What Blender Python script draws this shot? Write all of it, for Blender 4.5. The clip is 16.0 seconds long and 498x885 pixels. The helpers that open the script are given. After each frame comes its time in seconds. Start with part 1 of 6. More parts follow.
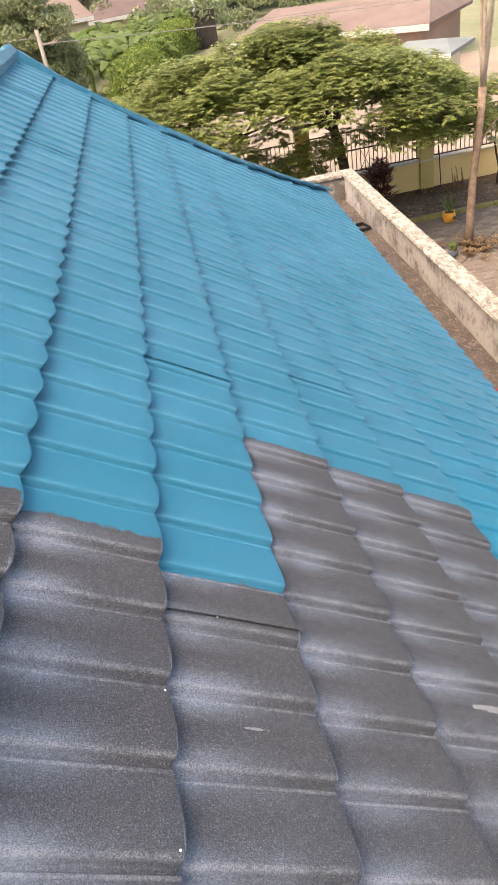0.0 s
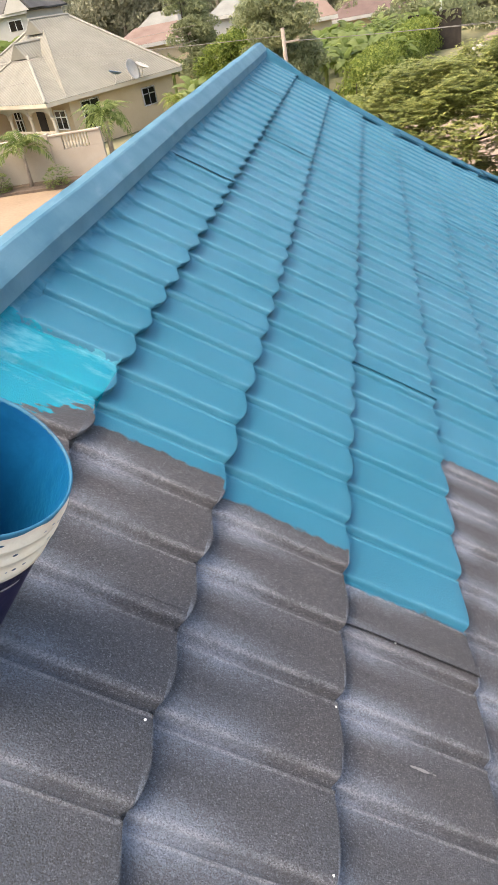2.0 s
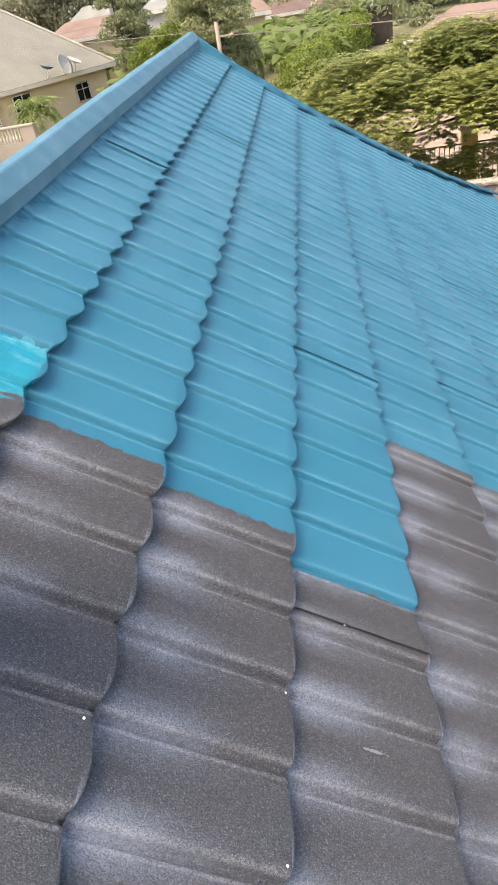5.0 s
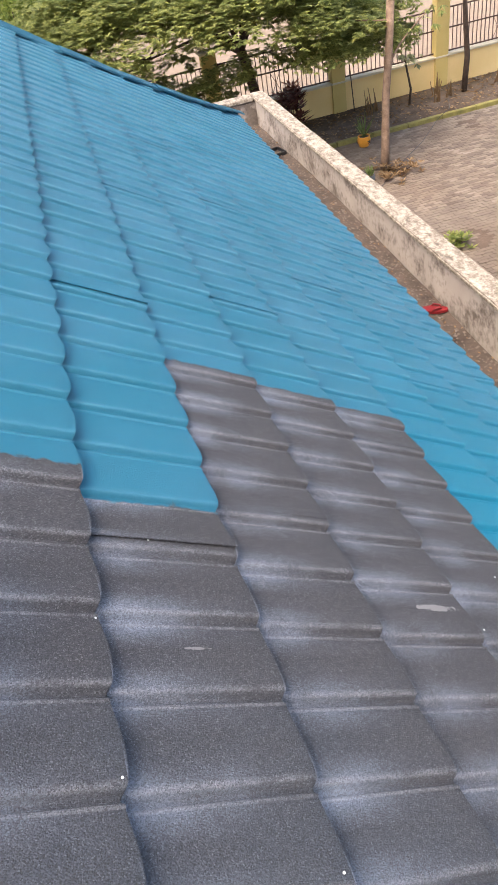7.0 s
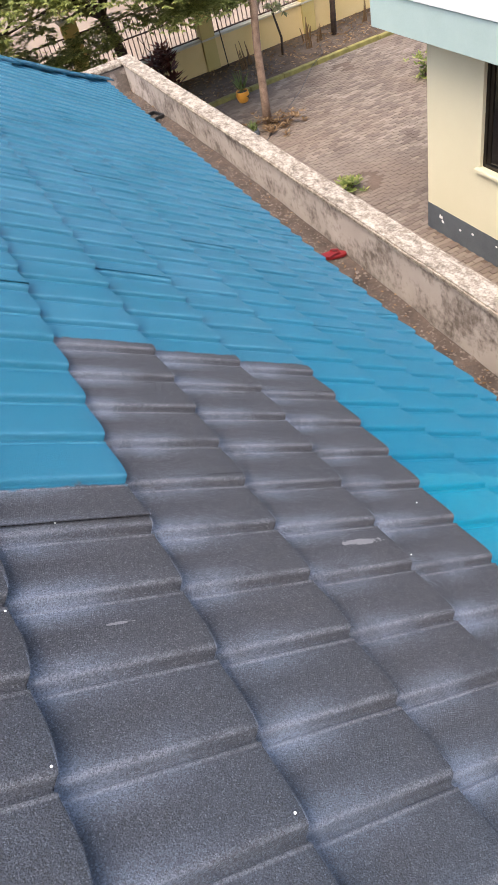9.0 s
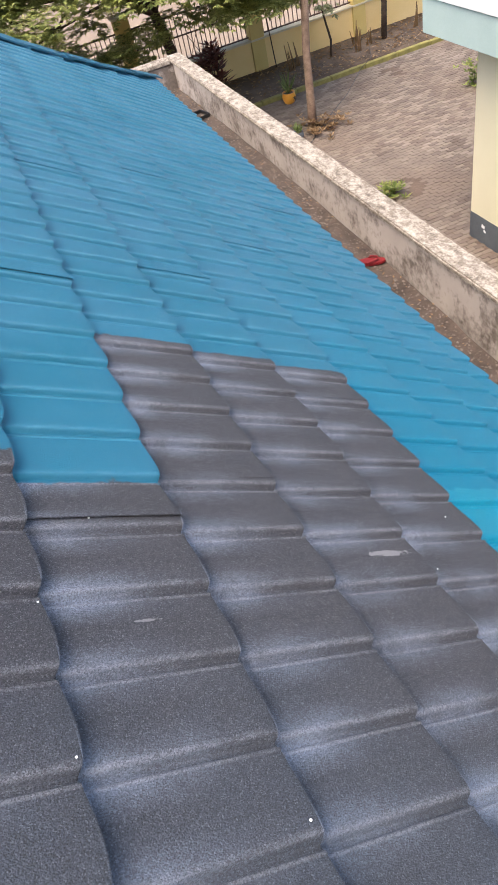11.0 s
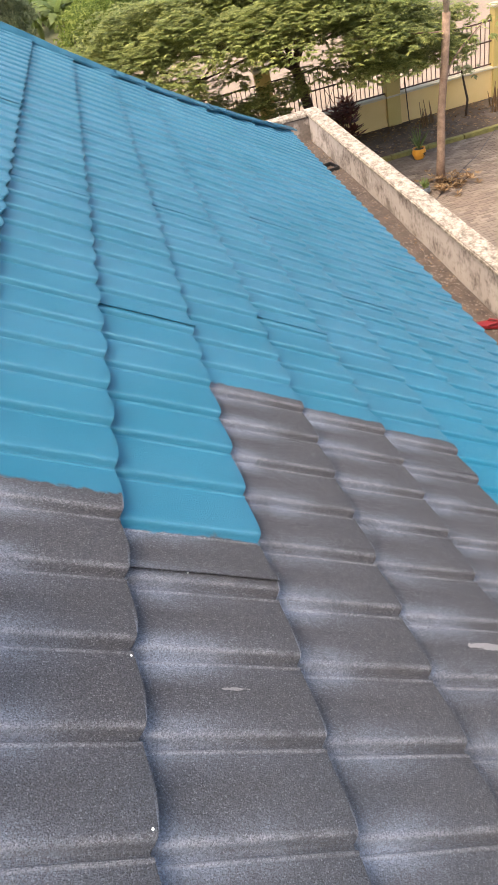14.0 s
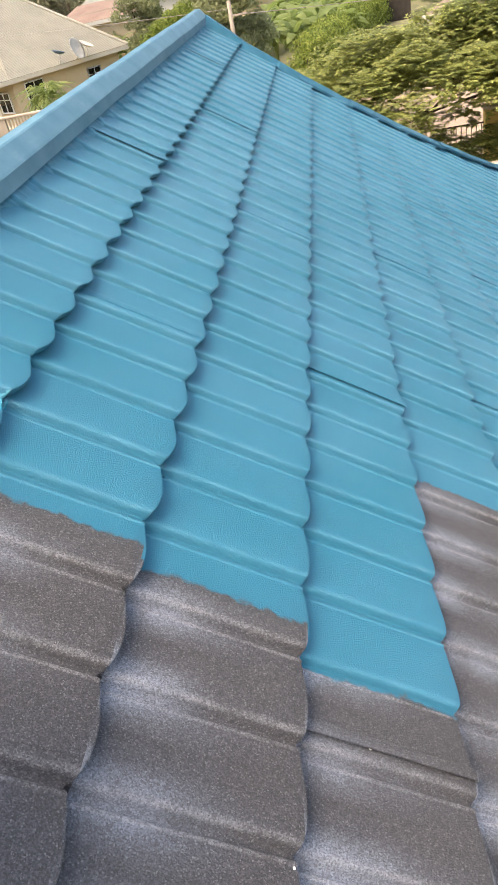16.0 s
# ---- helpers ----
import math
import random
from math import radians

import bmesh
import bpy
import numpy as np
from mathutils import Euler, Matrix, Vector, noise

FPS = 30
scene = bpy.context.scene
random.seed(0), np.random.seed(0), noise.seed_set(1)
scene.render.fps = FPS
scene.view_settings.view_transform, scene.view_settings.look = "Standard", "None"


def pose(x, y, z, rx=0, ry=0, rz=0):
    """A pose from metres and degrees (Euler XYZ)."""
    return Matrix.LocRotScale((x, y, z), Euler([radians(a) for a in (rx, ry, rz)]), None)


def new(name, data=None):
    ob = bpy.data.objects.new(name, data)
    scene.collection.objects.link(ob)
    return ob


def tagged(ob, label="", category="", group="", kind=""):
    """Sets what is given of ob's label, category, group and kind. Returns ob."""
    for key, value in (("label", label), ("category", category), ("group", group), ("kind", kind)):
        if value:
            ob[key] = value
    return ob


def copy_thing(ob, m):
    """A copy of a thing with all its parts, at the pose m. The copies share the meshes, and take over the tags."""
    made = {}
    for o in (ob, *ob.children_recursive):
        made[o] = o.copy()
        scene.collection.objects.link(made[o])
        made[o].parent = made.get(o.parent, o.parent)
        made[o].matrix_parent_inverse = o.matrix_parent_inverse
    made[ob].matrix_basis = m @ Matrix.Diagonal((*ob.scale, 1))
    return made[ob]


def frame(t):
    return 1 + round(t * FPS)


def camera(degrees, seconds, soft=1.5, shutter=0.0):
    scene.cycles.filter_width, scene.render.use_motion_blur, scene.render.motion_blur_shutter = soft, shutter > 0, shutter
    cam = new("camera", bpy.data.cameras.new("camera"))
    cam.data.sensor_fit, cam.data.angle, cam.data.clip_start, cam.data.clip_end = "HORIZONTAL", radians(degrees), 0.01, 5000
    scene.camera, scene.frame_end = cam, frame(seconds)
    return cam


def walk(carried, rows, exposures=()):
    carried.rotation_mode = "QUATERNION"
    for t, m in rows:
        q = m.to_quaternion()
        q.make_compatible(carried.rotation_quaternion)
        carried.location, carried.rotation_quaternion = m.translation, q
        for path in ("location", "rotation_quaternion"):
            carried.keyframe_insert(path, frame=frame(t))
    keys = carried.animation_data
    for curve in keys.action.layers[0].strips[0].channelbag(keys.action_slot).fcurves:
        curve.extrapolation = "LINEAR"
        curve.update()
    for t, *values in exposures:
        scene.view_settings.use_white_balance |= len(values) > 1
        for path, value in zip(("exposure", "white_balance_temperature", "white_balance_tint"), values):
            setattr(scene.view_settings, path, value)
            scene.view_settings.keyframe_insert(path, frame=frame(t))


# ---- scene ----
cam = camera(40.0, 16.0, soft=1.15)
# seconds, place in metres, Euler degrees
ROWS = [
    (0.0, 1.1093, -2.0041, 6.7635, 53.417, 8.786, -9.16),
    (0.5, 1.1113, -2.0051, 6.7507, 54.057, 9.899, -7.081),
    (1.0, 1.1057, -2.0006, 6.7526, 54.111, 10.541, -4.454),
    (1.5, 1.0698, -1.9882, 6.7667, 55.058, 9.869, 0.39),
    (2.0, 1.033, -1.9714, 6.7896, 56.1, 9.53, 8.192),
    (2.5, 1.0375, -1.9643, 6.7776, 57.717, 10.967, 12.018),
    (3.0, 1.0133, -1.9465, 6.7911, 59.452, 10.43, 15.47),
    (3.2, 1.0293, -1.9447, 6.7987, 59.599, 11.568, 15.919),
    (5.3, 1.0515, -1.9475, 6.7267, 54.693, 8.5, 0.173),
    (5.5, 1.0627, -1.9535, 6.7287, 54.716, 8.41, -2.171),
    (6.0, 1.0994, -1.9651, 6.7036, 53.019, 8.795, -9.15),
    (6.5, 1.1147, -1.9649, 6.6632, 49.505, 8.901, -13.757),
    (7.0, 1.12, -1.9717, 6.6274, 47.638, 8.752, -16.326),
    (7.5, 1.1564, -1.9901, 6.6027, 45.848, 9.425, -22.438),
    (8.0, 1.1846, -1.9904, 6.5814, 44.668, 11.097, -26.602),
    (8.5, 1.1896, -1.987, 6.5561, 43.27, 11.575, -28.096),
    (9.0, 1.1839, -1.9882, 6.5601, 43.302, 11.366, -26.896),
    (9.2, 1.1777, -1.9832, 6.5593, 44.081, 10.93, -26.431),
    (11.5, 1.1716, -1.984, 6.5881, 43.996, 10.859, -22.693),
    (12.0, 1.1669, -1.9782, 6.5869, 44.161, 10.763, -22.452),
    (12.5, 1.1528, -1.9758, 6.5906, 44.6, 10.686, -21.384),
    (13.0, 1.1488, -1.9726, 6.5926, 45.135, 10.651, -20.002),
    (13.5, 1.1559, -1.9627, 6.6031, 46.64, 11.369, -17.712),
    (14.0, 1.1582, -1.9214, 6.6272, 49.332, 11.376, -12.722),
    (14.5, 1.1345, -1.8737, 6.6447, 51.526, 10.803, -7.276),
    (15.0, 1.086, -1.7769, 6.6456, 52.213, 8.463, -2.515),
    (15.5, 1.0641, -1.6529, 6.6552, 53.627, 9.45, 2.498),
    (16.0, 1.0514, -1.5701, 6.6716, 54.005, 10.246, 4.42),
]
walk(cam, [(t, pose(x, y, z, rx, ry, rz)) for t, x, y, z, rx, ry, rz in ROWS],
     exposures=[(0, 2.06, 7200, 10), (3.2, 2.09, 7300, 10), (5.5, 2.08, 7200, 10), (7.0, 1.92, 6800, 10), (8.0, 1.77, 6450, 10), (12.5, 1.76, 6550, 10), (14.0, 2.0, 7050, 10), (15.0, 2.19, 7450, 10), (16.0, 2.19, 7650, 10)])

# ---- world and light ----
world = bpy.data.worlds.new("world")
scene.world = world
world.use_nodes = True
SUN_ELEVATION, SUN_AZIMUTH = 63.0, 238.0
sky = world.node_tree.nodes.new("ShaderNodeTexSky")
sky.sky_type = "NISHITA"
sky.sun_disc = False
sky.sun_elevation, sky.sun_rotation = radians(SUN_ELEVATION), radians(SUN_AZIMUTH)
sky.air_density, sky.dust_density, sky.ozone_density = 1.0, 4.5, 1.0
world.node_tree.links.new(sky.outputs[0], world.node_tree.nodes["Background"].inputs[0])
world.node_tree.nodes["Background"].inputs[1].default_value = 0.13
sun_data = bpy.data.lights.new("sun", "SUN")
sun_data.energy, sun_data.angle, sun_data.color = 0.75, radians(50), (1.0, 0.92, 0.80)
sun = new("sun", sun_data)
sun.matrix_world = pose(0, 0, 20, 90 - SUN_ELEVATION, 0, 180 - SUN_AZIMUTH)
# ---- dimensions ----
RIDGE_Z, SLOPE = 6.2, radians(37)
COURSE, WAVE, PANEL = 0.37, 0.184, 7 * 0.184
ROOF = Matrix.Translation((0, 0, RIDGE_Z)) @ Matrix.Rotation(SLOPE, 4, "Y")   # local x down the slope, y along the ridge, z out of the roof
EAVE = 4.17


def hip_v(u):
    """Where the bowed hip lies along the ridge, by the way down the slope."""
    return 5.5 - 0.1 * u + 0.158 * u * u


def eave_u(v):
    """The eave runs slightly away from the ridge towards the hip."""
    return 3.86 + 0.04 * max(v, 0.0)


HIP_TOP, HIP_FOOT = hip_v(0), hip_v(EAVE)


# ---- materials ----
class Nodes:
    """Short hand for building a node material."""

    def __init__(self, name, rough=0.8, metal=0.0, spec=0.5):
        self.mat = bpy.data.materials.new(name)
        self.mat.use_nodes = True
        self.tree = self.mat.node_tree
        self.bsdf = self.tree.nodes["Principled BSDF"]
        self.bsdf.inputs["Roughness"].default_value = rough
        self.bsdf.inputs["Metallic"].default_value = metal
        self.bsdf.inputs["Specular IOR Level"].default_value = spec

    def put(self, socket, value):
        if isinstance(value, bpy.types.NodeSocket):
            self.tree.links.new(value, socket)
        elif isinstance(value, (tuple, list)) and len(value) == 3 and socket.type == "RGBA":
            socket.default_value = (*value, 1)
        else:
            socket.default_value = value

    def math(self, op, a, b=0.0, c=0.0):
        n = self.tree.nodes.new("ShaderNodeMath")
        n.operation = op
        for s, v in zip(n.inputs, (a, b, c)):
            self.put(s, v)
        return n.outputs[0]

    def coords(self, kind="Object"):
        if kind == "World":
            return self.tree.nodes.new("ShaderNodeNewGeometry").outputs["Position"]
        return self.tree.nodes.new("ShaderNodeTexCoord").outputs[kind]

    def scaled(self, vec, s):
        n = self.tree.nodes.new("ShaderNodeMapping")
        self.put(n.inputs["Vector"], vec)
        n.inputs["Scale"].default_value = s
        return n.outputs[0]

    def noise(self, scale, vec=None, detail=3.0, rough=0.55):
        n = self.tree.nodes.new("ShaderNodeTexNoise")
        n.inputs["Scale"].default_value, n.inputs["Detail"].default_value, n.inputs["Roughness"].default_value = scale, detail, rough
        if vec is not None:
            self.put(n.inputs["Vector"], vec)
        return n.outputs["Fac"]

    def cells(self, scale, vec=None, feature="F1", out="Distance"):
        n = self.tree.nodes.new("ShaderNodeTexVoronoi")
        n.feature = feature
        n.inputs["Scale"].default_value = scale
        if vec is not None:
            self.put(n.inputs["Vector"], vec)
        return n.outputs[out]

    def ramp(self, fac, stops, mode="LINEAR"):
        n = self.tree.nodes.new("ShaderNodeValToRGB")
        n.color_ramp.interpolation = mode
        el = n.color_ramp.elements
        while len(el) < len(stops):
            el.new(0.5)
        for e, (at, col) in zip(el, stops):
            e.position = at
            e.color = (*col, 1) if isinstance(col, tuple) else (col, col, col, 1)
        self.put(n.inputs[0], fac)
        return n.outputs[0]

    def mix(self, fac, a, b, blend="MIX"):
        n = self.tree.nodes.new("ShaderNodeMix")
        n.data_type, n.blend_type = "RGBA", blend
        self.put(n.inputs["Factor"], fac)
        self.put(n.inputs[6], a)
        self.put(n.inputs[7], b)
        return n.outputs[2]

    def random(self):
        return self.tree.nodes.new("ShaderNodeObjectInfo").outputs["Random"]

    def island(self):
        return self.tree.nodes.new("ShaderNodeNewGeometry").outputs["Random Per Island"]

    def bump(self, height, strength=0.5, distance=0.01):
        n = self.tree.nodes.new("ShaderNodeBump")
        n.inputs["Strength"].default_value, n.inputs["Distance"].default_value = strength, distance
        self.put(n.inputs["Height"], height)
        self.put(self.bsdf.inputs["Normal"], n.outputs[0])

    def done(self, colour, rough=None):
        self.put(self.bsdf.inputs["Base Color"], colour)
        if rough is not None:
            self.put(self.bsdf.inputs["Roughness"], rough)
        return self.mat


def surface(name, dark, light, scale=4.0, rough=0.8, bump=0.3, grain=60.0, metal=0.0, spec=0.4, vary=0.0, coords="World"):
    """A material that varies between two colours in large patches, with fine grain and relief."""
    m = Nodes(name, rough, metal, spec)
    c = m.coords(coords)
    big, fine = m.noise(scale, c, 4), m.noise(grain, c, 3)
    col = m.ramp(m.math("MULTIPLY_ADD", fine, 0.35, m.math("MULTIPLY", big, 0.65)), [(0.32, dark), (0.68, light)])
    if vary:
        col = m.mix(m.math("MULTIPLY", m.random(), vary), col, dark)
    if bump:
        m.bump(m.math("ADD", fine, m.math("MULTIPLY", big, 0.5)), bump, 0.01)
    return m.done(col)


def leaf_material(name, stops, rough=0.6, through_light=0.55):
    """Leaves that vary from one to the next; a little light passes through them."""
    m = Nodes(name, rough, 0.0, 0.3)
    c = m.coords("World")
    k = m.math("MULTIPLY_ADD", m.noise(0.7, c, 3), 0.5, m.math("MULTIPLY", m.island(), 0.5))
    col = m.ramp(k, stops)
    m.put(m.bsdf.inputs["Base Color"], col)
    thin = m.tree.nodes.new("ShaderNodeBsdfTranslucent")
    m.put(thin.inputs["Color"], col)
    both = m.tree.nodes.new("ShaderNodeMixShader")
    both.inputs[0].default_value = through_light
    m.tree.links.new(m.bsdf.outputs[0], both.inputs[1])
    m.tree.links.new(thin.outputs[0], both.inputs[2])
    m.tree.links.new(both.outputs[0], m.tree.nodes["Material Output"].inputs[0])
    return m.mat


def flaking_paint(name="flaking_whitewash", worn=0.0):
    """Old whitewash on concrete, black with lichen where it has come off."""
    m = Nodes(name, 0.92, 0.0, 0.2)
    c = m.coords("World")
    streak = m.noise(11.0, m.scaled(c, (1.0, 1.0, 0.5)), 7, 0.7)
    spots = m.noise(24.0, c, 5, 0.6)
    large = m.noise(3.2, m.scaled(c, (1.0, 0.55, 0.9)), 7, 0.68)
    k = m.math("ADD", m.math("MULTIPLY", streak, 0.30), m.math("MULTIPLY_ADD", spots, 0.17, m.math("MULTIPLY", large, 0.53)))
    paint = m.mix(m.noise(3.0, c, 3), (0.33, 0.275, 0.235), (0.50, 0.43, 0.375))
    bare = m.mix(spots, (0.085, 0.068, 0.056), (0.26, 0.21, 0.175))
    col = m.mix(m.ramp(k, [(0.42 + worn, 0.0), (0.53 + worn, 1.0)]), bare, paint)
    m.bump(m.math("ADD", m.ramp(k, [(0.44, 0.0), (0.5, 1.0)]), m.math("MULTIPLY", spots, 0.4)), 0.5, 0.006)
    return m.done(col)


def coping_paint():
    """The coping's top: whitewash worn to the concrete in dark patches."""
    m = Nodes("worn_coping", 0.92, 0.0, 0.2)
    c = m.coords("World")
    blot = m.noise(17.0, m.scaled(c, (1.0, 0.6, 1.0)), 8, 0.72)
    fine = m.noise(55.0, c, 4)
    k = m.math("MULTIPLY_ADD", fine, 0.28, m.math("MULTIPLY", blot, 0.72))
    col = m.ramp(k, [(0.38, (0.13, 0.104, 0.08)), (0.47, (0.24, 0.195, 0.15)), (0.55, (0.37, 0.315, 0.25)), (0.68, (0.50, 0.44, 0.36))])
    m.bump(k, 0.6, 0.008)
    return m.done(col)


def corrugated(name, dark, light, axis=0, pitch=0.2):
    """Painted ribbed roofing; axis: the thing's own direction across the ribs."""
    m = Nodes(name, 0.6, 0.0, 0.35)
    c = m.coords("Object")
    sep = m.tree.nodes.new("ShaderNodeSeparateXYZ")
    m.put(sep.inputs[0], c)
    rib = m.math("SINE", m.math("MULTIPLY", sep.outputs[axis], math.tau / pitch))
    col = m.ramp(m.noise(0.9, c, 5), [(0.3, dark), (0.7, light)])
    # shade in the grooves between ribs is mixed into the colour
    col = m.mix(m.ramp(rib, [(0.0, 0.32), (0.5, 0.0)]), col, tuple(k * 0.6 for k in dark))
    m.bump(rib, 0.4, 0.04)
    return m.done(col)


def roof_coords(m):
    """Down the slope, along the ridge, both in metres, from the place in the world."""
    sep = m.tree.nodes.new("ShaderNodeSeparateXYZ")
    m.put(sep.inputs[0], m.coords("World"))
    x, y, z = sep.outputs
    u = m.math("SUBTRACT", m.math("MULTIPLY", x, math.cos(SLOPE)), m.math("MULTIPLY", m.math("SUBTRACT", z, RIDGE_Z), math.sin(SLOPE)))
    return u, y


BLUE, BLUE_DEEP, BLUE_WET = (0.024, 0.152, 0.230), (0.008, 0.098, 0.165), (0.0, 0.245, 0.345)
# how far along the ridge the blue paint has come down, course by course
FRESH_FROM = -0.66
PAINT_ENDS = [-0.58, -0.62, -0.66, -0.74, 0.06, 0.06, 0.07, -9.0]


def roof_coating():
    m = Nodes("roof_coating", 0.5, 0.0, 0.29)
    u, v = roof_coords(m)
    pos = m.coords("World")
    course = m.math("FLOOR", m.math("DIVIDE", m.math("ADD", u, -0.004), COURSE))
    stops = [((i + 0.02) / 16, (e + 10) / 12) for i, e in enumerate(PAINT_ENDS)]
    stops[0] = (0.0, stops[0][1])
    limit = m.math("SUBTRACT", m.math("MULTIPLY", m.ramp(m.math("DIVIDE", m.math("ADD", course, 0.3), 16.0), stops, "CONSTANT"), 12.0), 10.0)
    ragged = m.math("MULTIPLY_ADD", m.noise(16.0, pos, 5, 0.65), 0.07, -0.035)
    top = m.math("LESS_THAN", u, COURSE)
    slant = m.math("MULTIPLY", top, m.math("MULTIPLY_ADD", u, -1.1, 0.40))
    dry = m.math("MULTIPLY", m.math("MULTIPLY", top, m.math("MULTIPLY_ADD", m.noise(60.0, m.scaled(pos, (0.3, 1, 0.3)), 4), 0.24, -0.12)), 1.0)
    past = m.math("ADD", m.math("ADD", m.math("SUBTRACT", m.math("ADD", v, ragged), limit), slant), dry)
    painted = m.ramp(m.math("MULTIPLY_ADD", past, 30.0, 0.5), [(0.35, 0.0), (0.65, 1.0)])
    granule = m.cells(430.0, pos, out="Color")
    sepg = m.tree.nodes.new("ShaderNodeSeparateColor")
    m.put(sepg.inputs[0], granule)
    g = sepg.outputs[0]
    patch = m.noise(2.3, pos, 4)
    # grey granules; pale overspray and some sky sheen coloured in at each course head
    grey = m.ramp(g, [(0.0, (0.040, 0.041, 0.046)), (0.55, (0.068, 0.067, 0.074)), (0.92, (0.110, 0.109, 0.119)), (1.0, (0.20, 0.197, 0.21))])
    brown = m.mix(m.math("MULTIPLY", patch, 0.45), grey, (0.074, 0.067, 0.070))
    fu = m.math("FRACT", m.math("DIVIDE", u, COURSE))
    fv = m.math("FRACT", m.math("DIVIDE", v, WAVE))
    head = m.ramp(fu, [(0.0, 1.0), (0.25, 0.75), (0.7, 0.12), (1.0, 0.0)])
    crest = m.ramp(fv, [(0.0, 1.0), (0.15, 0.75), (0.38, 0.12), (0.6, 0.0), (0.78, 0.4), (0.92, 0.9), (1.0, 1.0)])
    dust_sheen = m.math("MULTIPLY", m.math("MULTIPLY", head, crest), m.ramp(m.noise(5.0, pos, 5), [(0.3, 0.15), (0.65, 1.0)]))
    dust_sheen = m.math("MULTIPLY", dust_sheen, m.math("MULTIPLY_ADD", g, 0.7, 0.4))
    grey = m.mix(m.math("MULTIPLY", dust_sheen, 0.85), brown, (0.38, 0.43, 0.53))
    # bluish overspray towards the bucket
    mist = m.ramp(m.math("ADD", m.math("MULTIPLY_ADD", v, -0.9, -1.0), m.math("MULTIPLY_ADD", u, -0.25, m.math("MULTIPLY", m.noise(3.5, pos, 4), 0.9))), [(0.1, 0.0), (0.75, 1.0)])
    grey = m.mix(m.math("MULTIPLY", mist, m.math("MULTIPLY_ADD", g, 0.35, 0.04)), grey, (0.065, 0.11, 0.16))
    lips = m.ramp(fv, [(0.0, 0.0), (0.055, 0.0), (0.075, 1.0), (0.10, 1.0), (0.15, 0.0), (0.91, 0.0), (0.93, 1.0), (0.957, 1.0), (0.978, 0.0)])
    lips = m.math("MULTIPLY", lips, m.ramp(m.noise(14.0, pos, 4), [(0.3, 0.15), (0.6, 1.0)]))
    # two pale scrapes
    for su, sv, ru, rv in ((2.11, -0.988, 0.075, 0.013), (1.31, -1.173, 0.03, 0.004)):
        e = m.math("ADD", m.math("POWER", m.math("ABSOLUTE", m.math("DIVIDE", m.math("SUBTRACT", u, su), ru)), 2.0), m.math("POWER", m.math("ABSOLUTE", m.math("DIVIDE", m.math("SUBTRACT", v, sv), rv)), 2.0))
        e = m.math("ADD", e, m.math("MULTIPLY_ADD", m.noise(70.0, pos, 4), 3.0, -1.5))
        grey = m.mix(m.ramp(e, [(0.6, 0.75), (1.0, 0.0)]), grey, (0.34, 0.32, 0.32))
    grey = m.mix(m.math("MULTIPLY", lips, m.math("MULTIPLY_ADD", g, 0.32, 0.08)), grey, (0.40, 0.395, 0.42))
    # blue paint, thicker where it is fresh
    blue = m.mix(m.ramp(patch, [(0.35, 0.0), (0.7, 1.0)]), BLUE, (0.048, 0.185, 0.278))
    blue = m.mix(m.math("MULTIPLY", m.ramp(g, [(0.0, 1.0), (0.5, 0.0)]), 0.25), blue, BLUE_DEEP)
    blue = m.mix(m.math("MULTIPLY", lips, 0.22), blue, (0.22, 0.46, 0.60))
    rub = m.math("MULTIPLY", m.ramp(m.noise(40.0, m.scaled(pos, (1, 0.25, 1)), 3), [(0.62, 0.0), (0.75, 1.0)]), 0.10)
    blue = m.mix(rub, blue, (0.20, 0.42, 0.55))
    # wet strips: under the bucket's rim at the ridge and along the lower courses
    low = m.math("GREATER_THAN", course, 6.5)
    newer = m.ramp(m.math("MULTIPLY_ADD", m.math("ADD", v, m.math("MULTIPLY", ragged, 3.0)), -0.5, 0.75), [(0.0, 0.0), (1.0, 1.0)])
    coat = m.math("MULTIPLY", newer, m.math("MULTIPLY_ADD", low, 0.6, 0.4))
    wet_low = m.math("MULTIPLY", low, m.math("LESS_THAN", m.math("ADD", v, m.math("MULTIPLY", ragged, 1.5)), FRESH_FROM))
    lap = m.math("LESS_THAN", m.math("ADD", v, m.math("MULTIPLY", ragged, 1.5)), -0.36)
    wet = m.math("MAXIMUM", m.math("MULTIPLY", wet_low, 0.5), m.math("MULTIPLY", m.math("LESS_THAN", u, 0.372), lap))
    thin = m.ramp(m.noise(9.0, m.scaled(pos, (0.5, 1.0, 0.5)), 6, 0.7), [(0.5, 0.0), (0.68, 0.6)])
    blue = m.mix(m.math("MULTIPLY", m.ramp(m.noise(150.0, pos, 2), [(0.66, 0.0), (0.72, 1.0)]), 0.5), blue, BLUE_DEEP)
    blue = m.mix(coat, blue, (0.003, 0.160, 0.256))
    thin = m.math("MULTIPLY", thin, top)
    blue = m.mix(wet, blue, m.mix(thin, BLUE_WET, (0.16, 0.45, 0.55)))
    grit = m.math("ADD", m.math("MULTIPLY", g, 0.5), m.math("MULTIPLY", m.noise(290.0, pos, 4), 1.7))
    m.bump(m.math("MULTIPLY", grit, m.math("MULTIPLY_ADD", coat, -0.3, m.math("MULTIPLY_ADD", painted, -0.35, 1.0))), 1.0, 0.005)
    rough = m.math("MULTIPLY_ADD", wet, -0.22, m.math("MULTIPLY_ADD", painted, -0.24, 0.66))
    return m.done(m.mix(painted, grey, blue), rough)


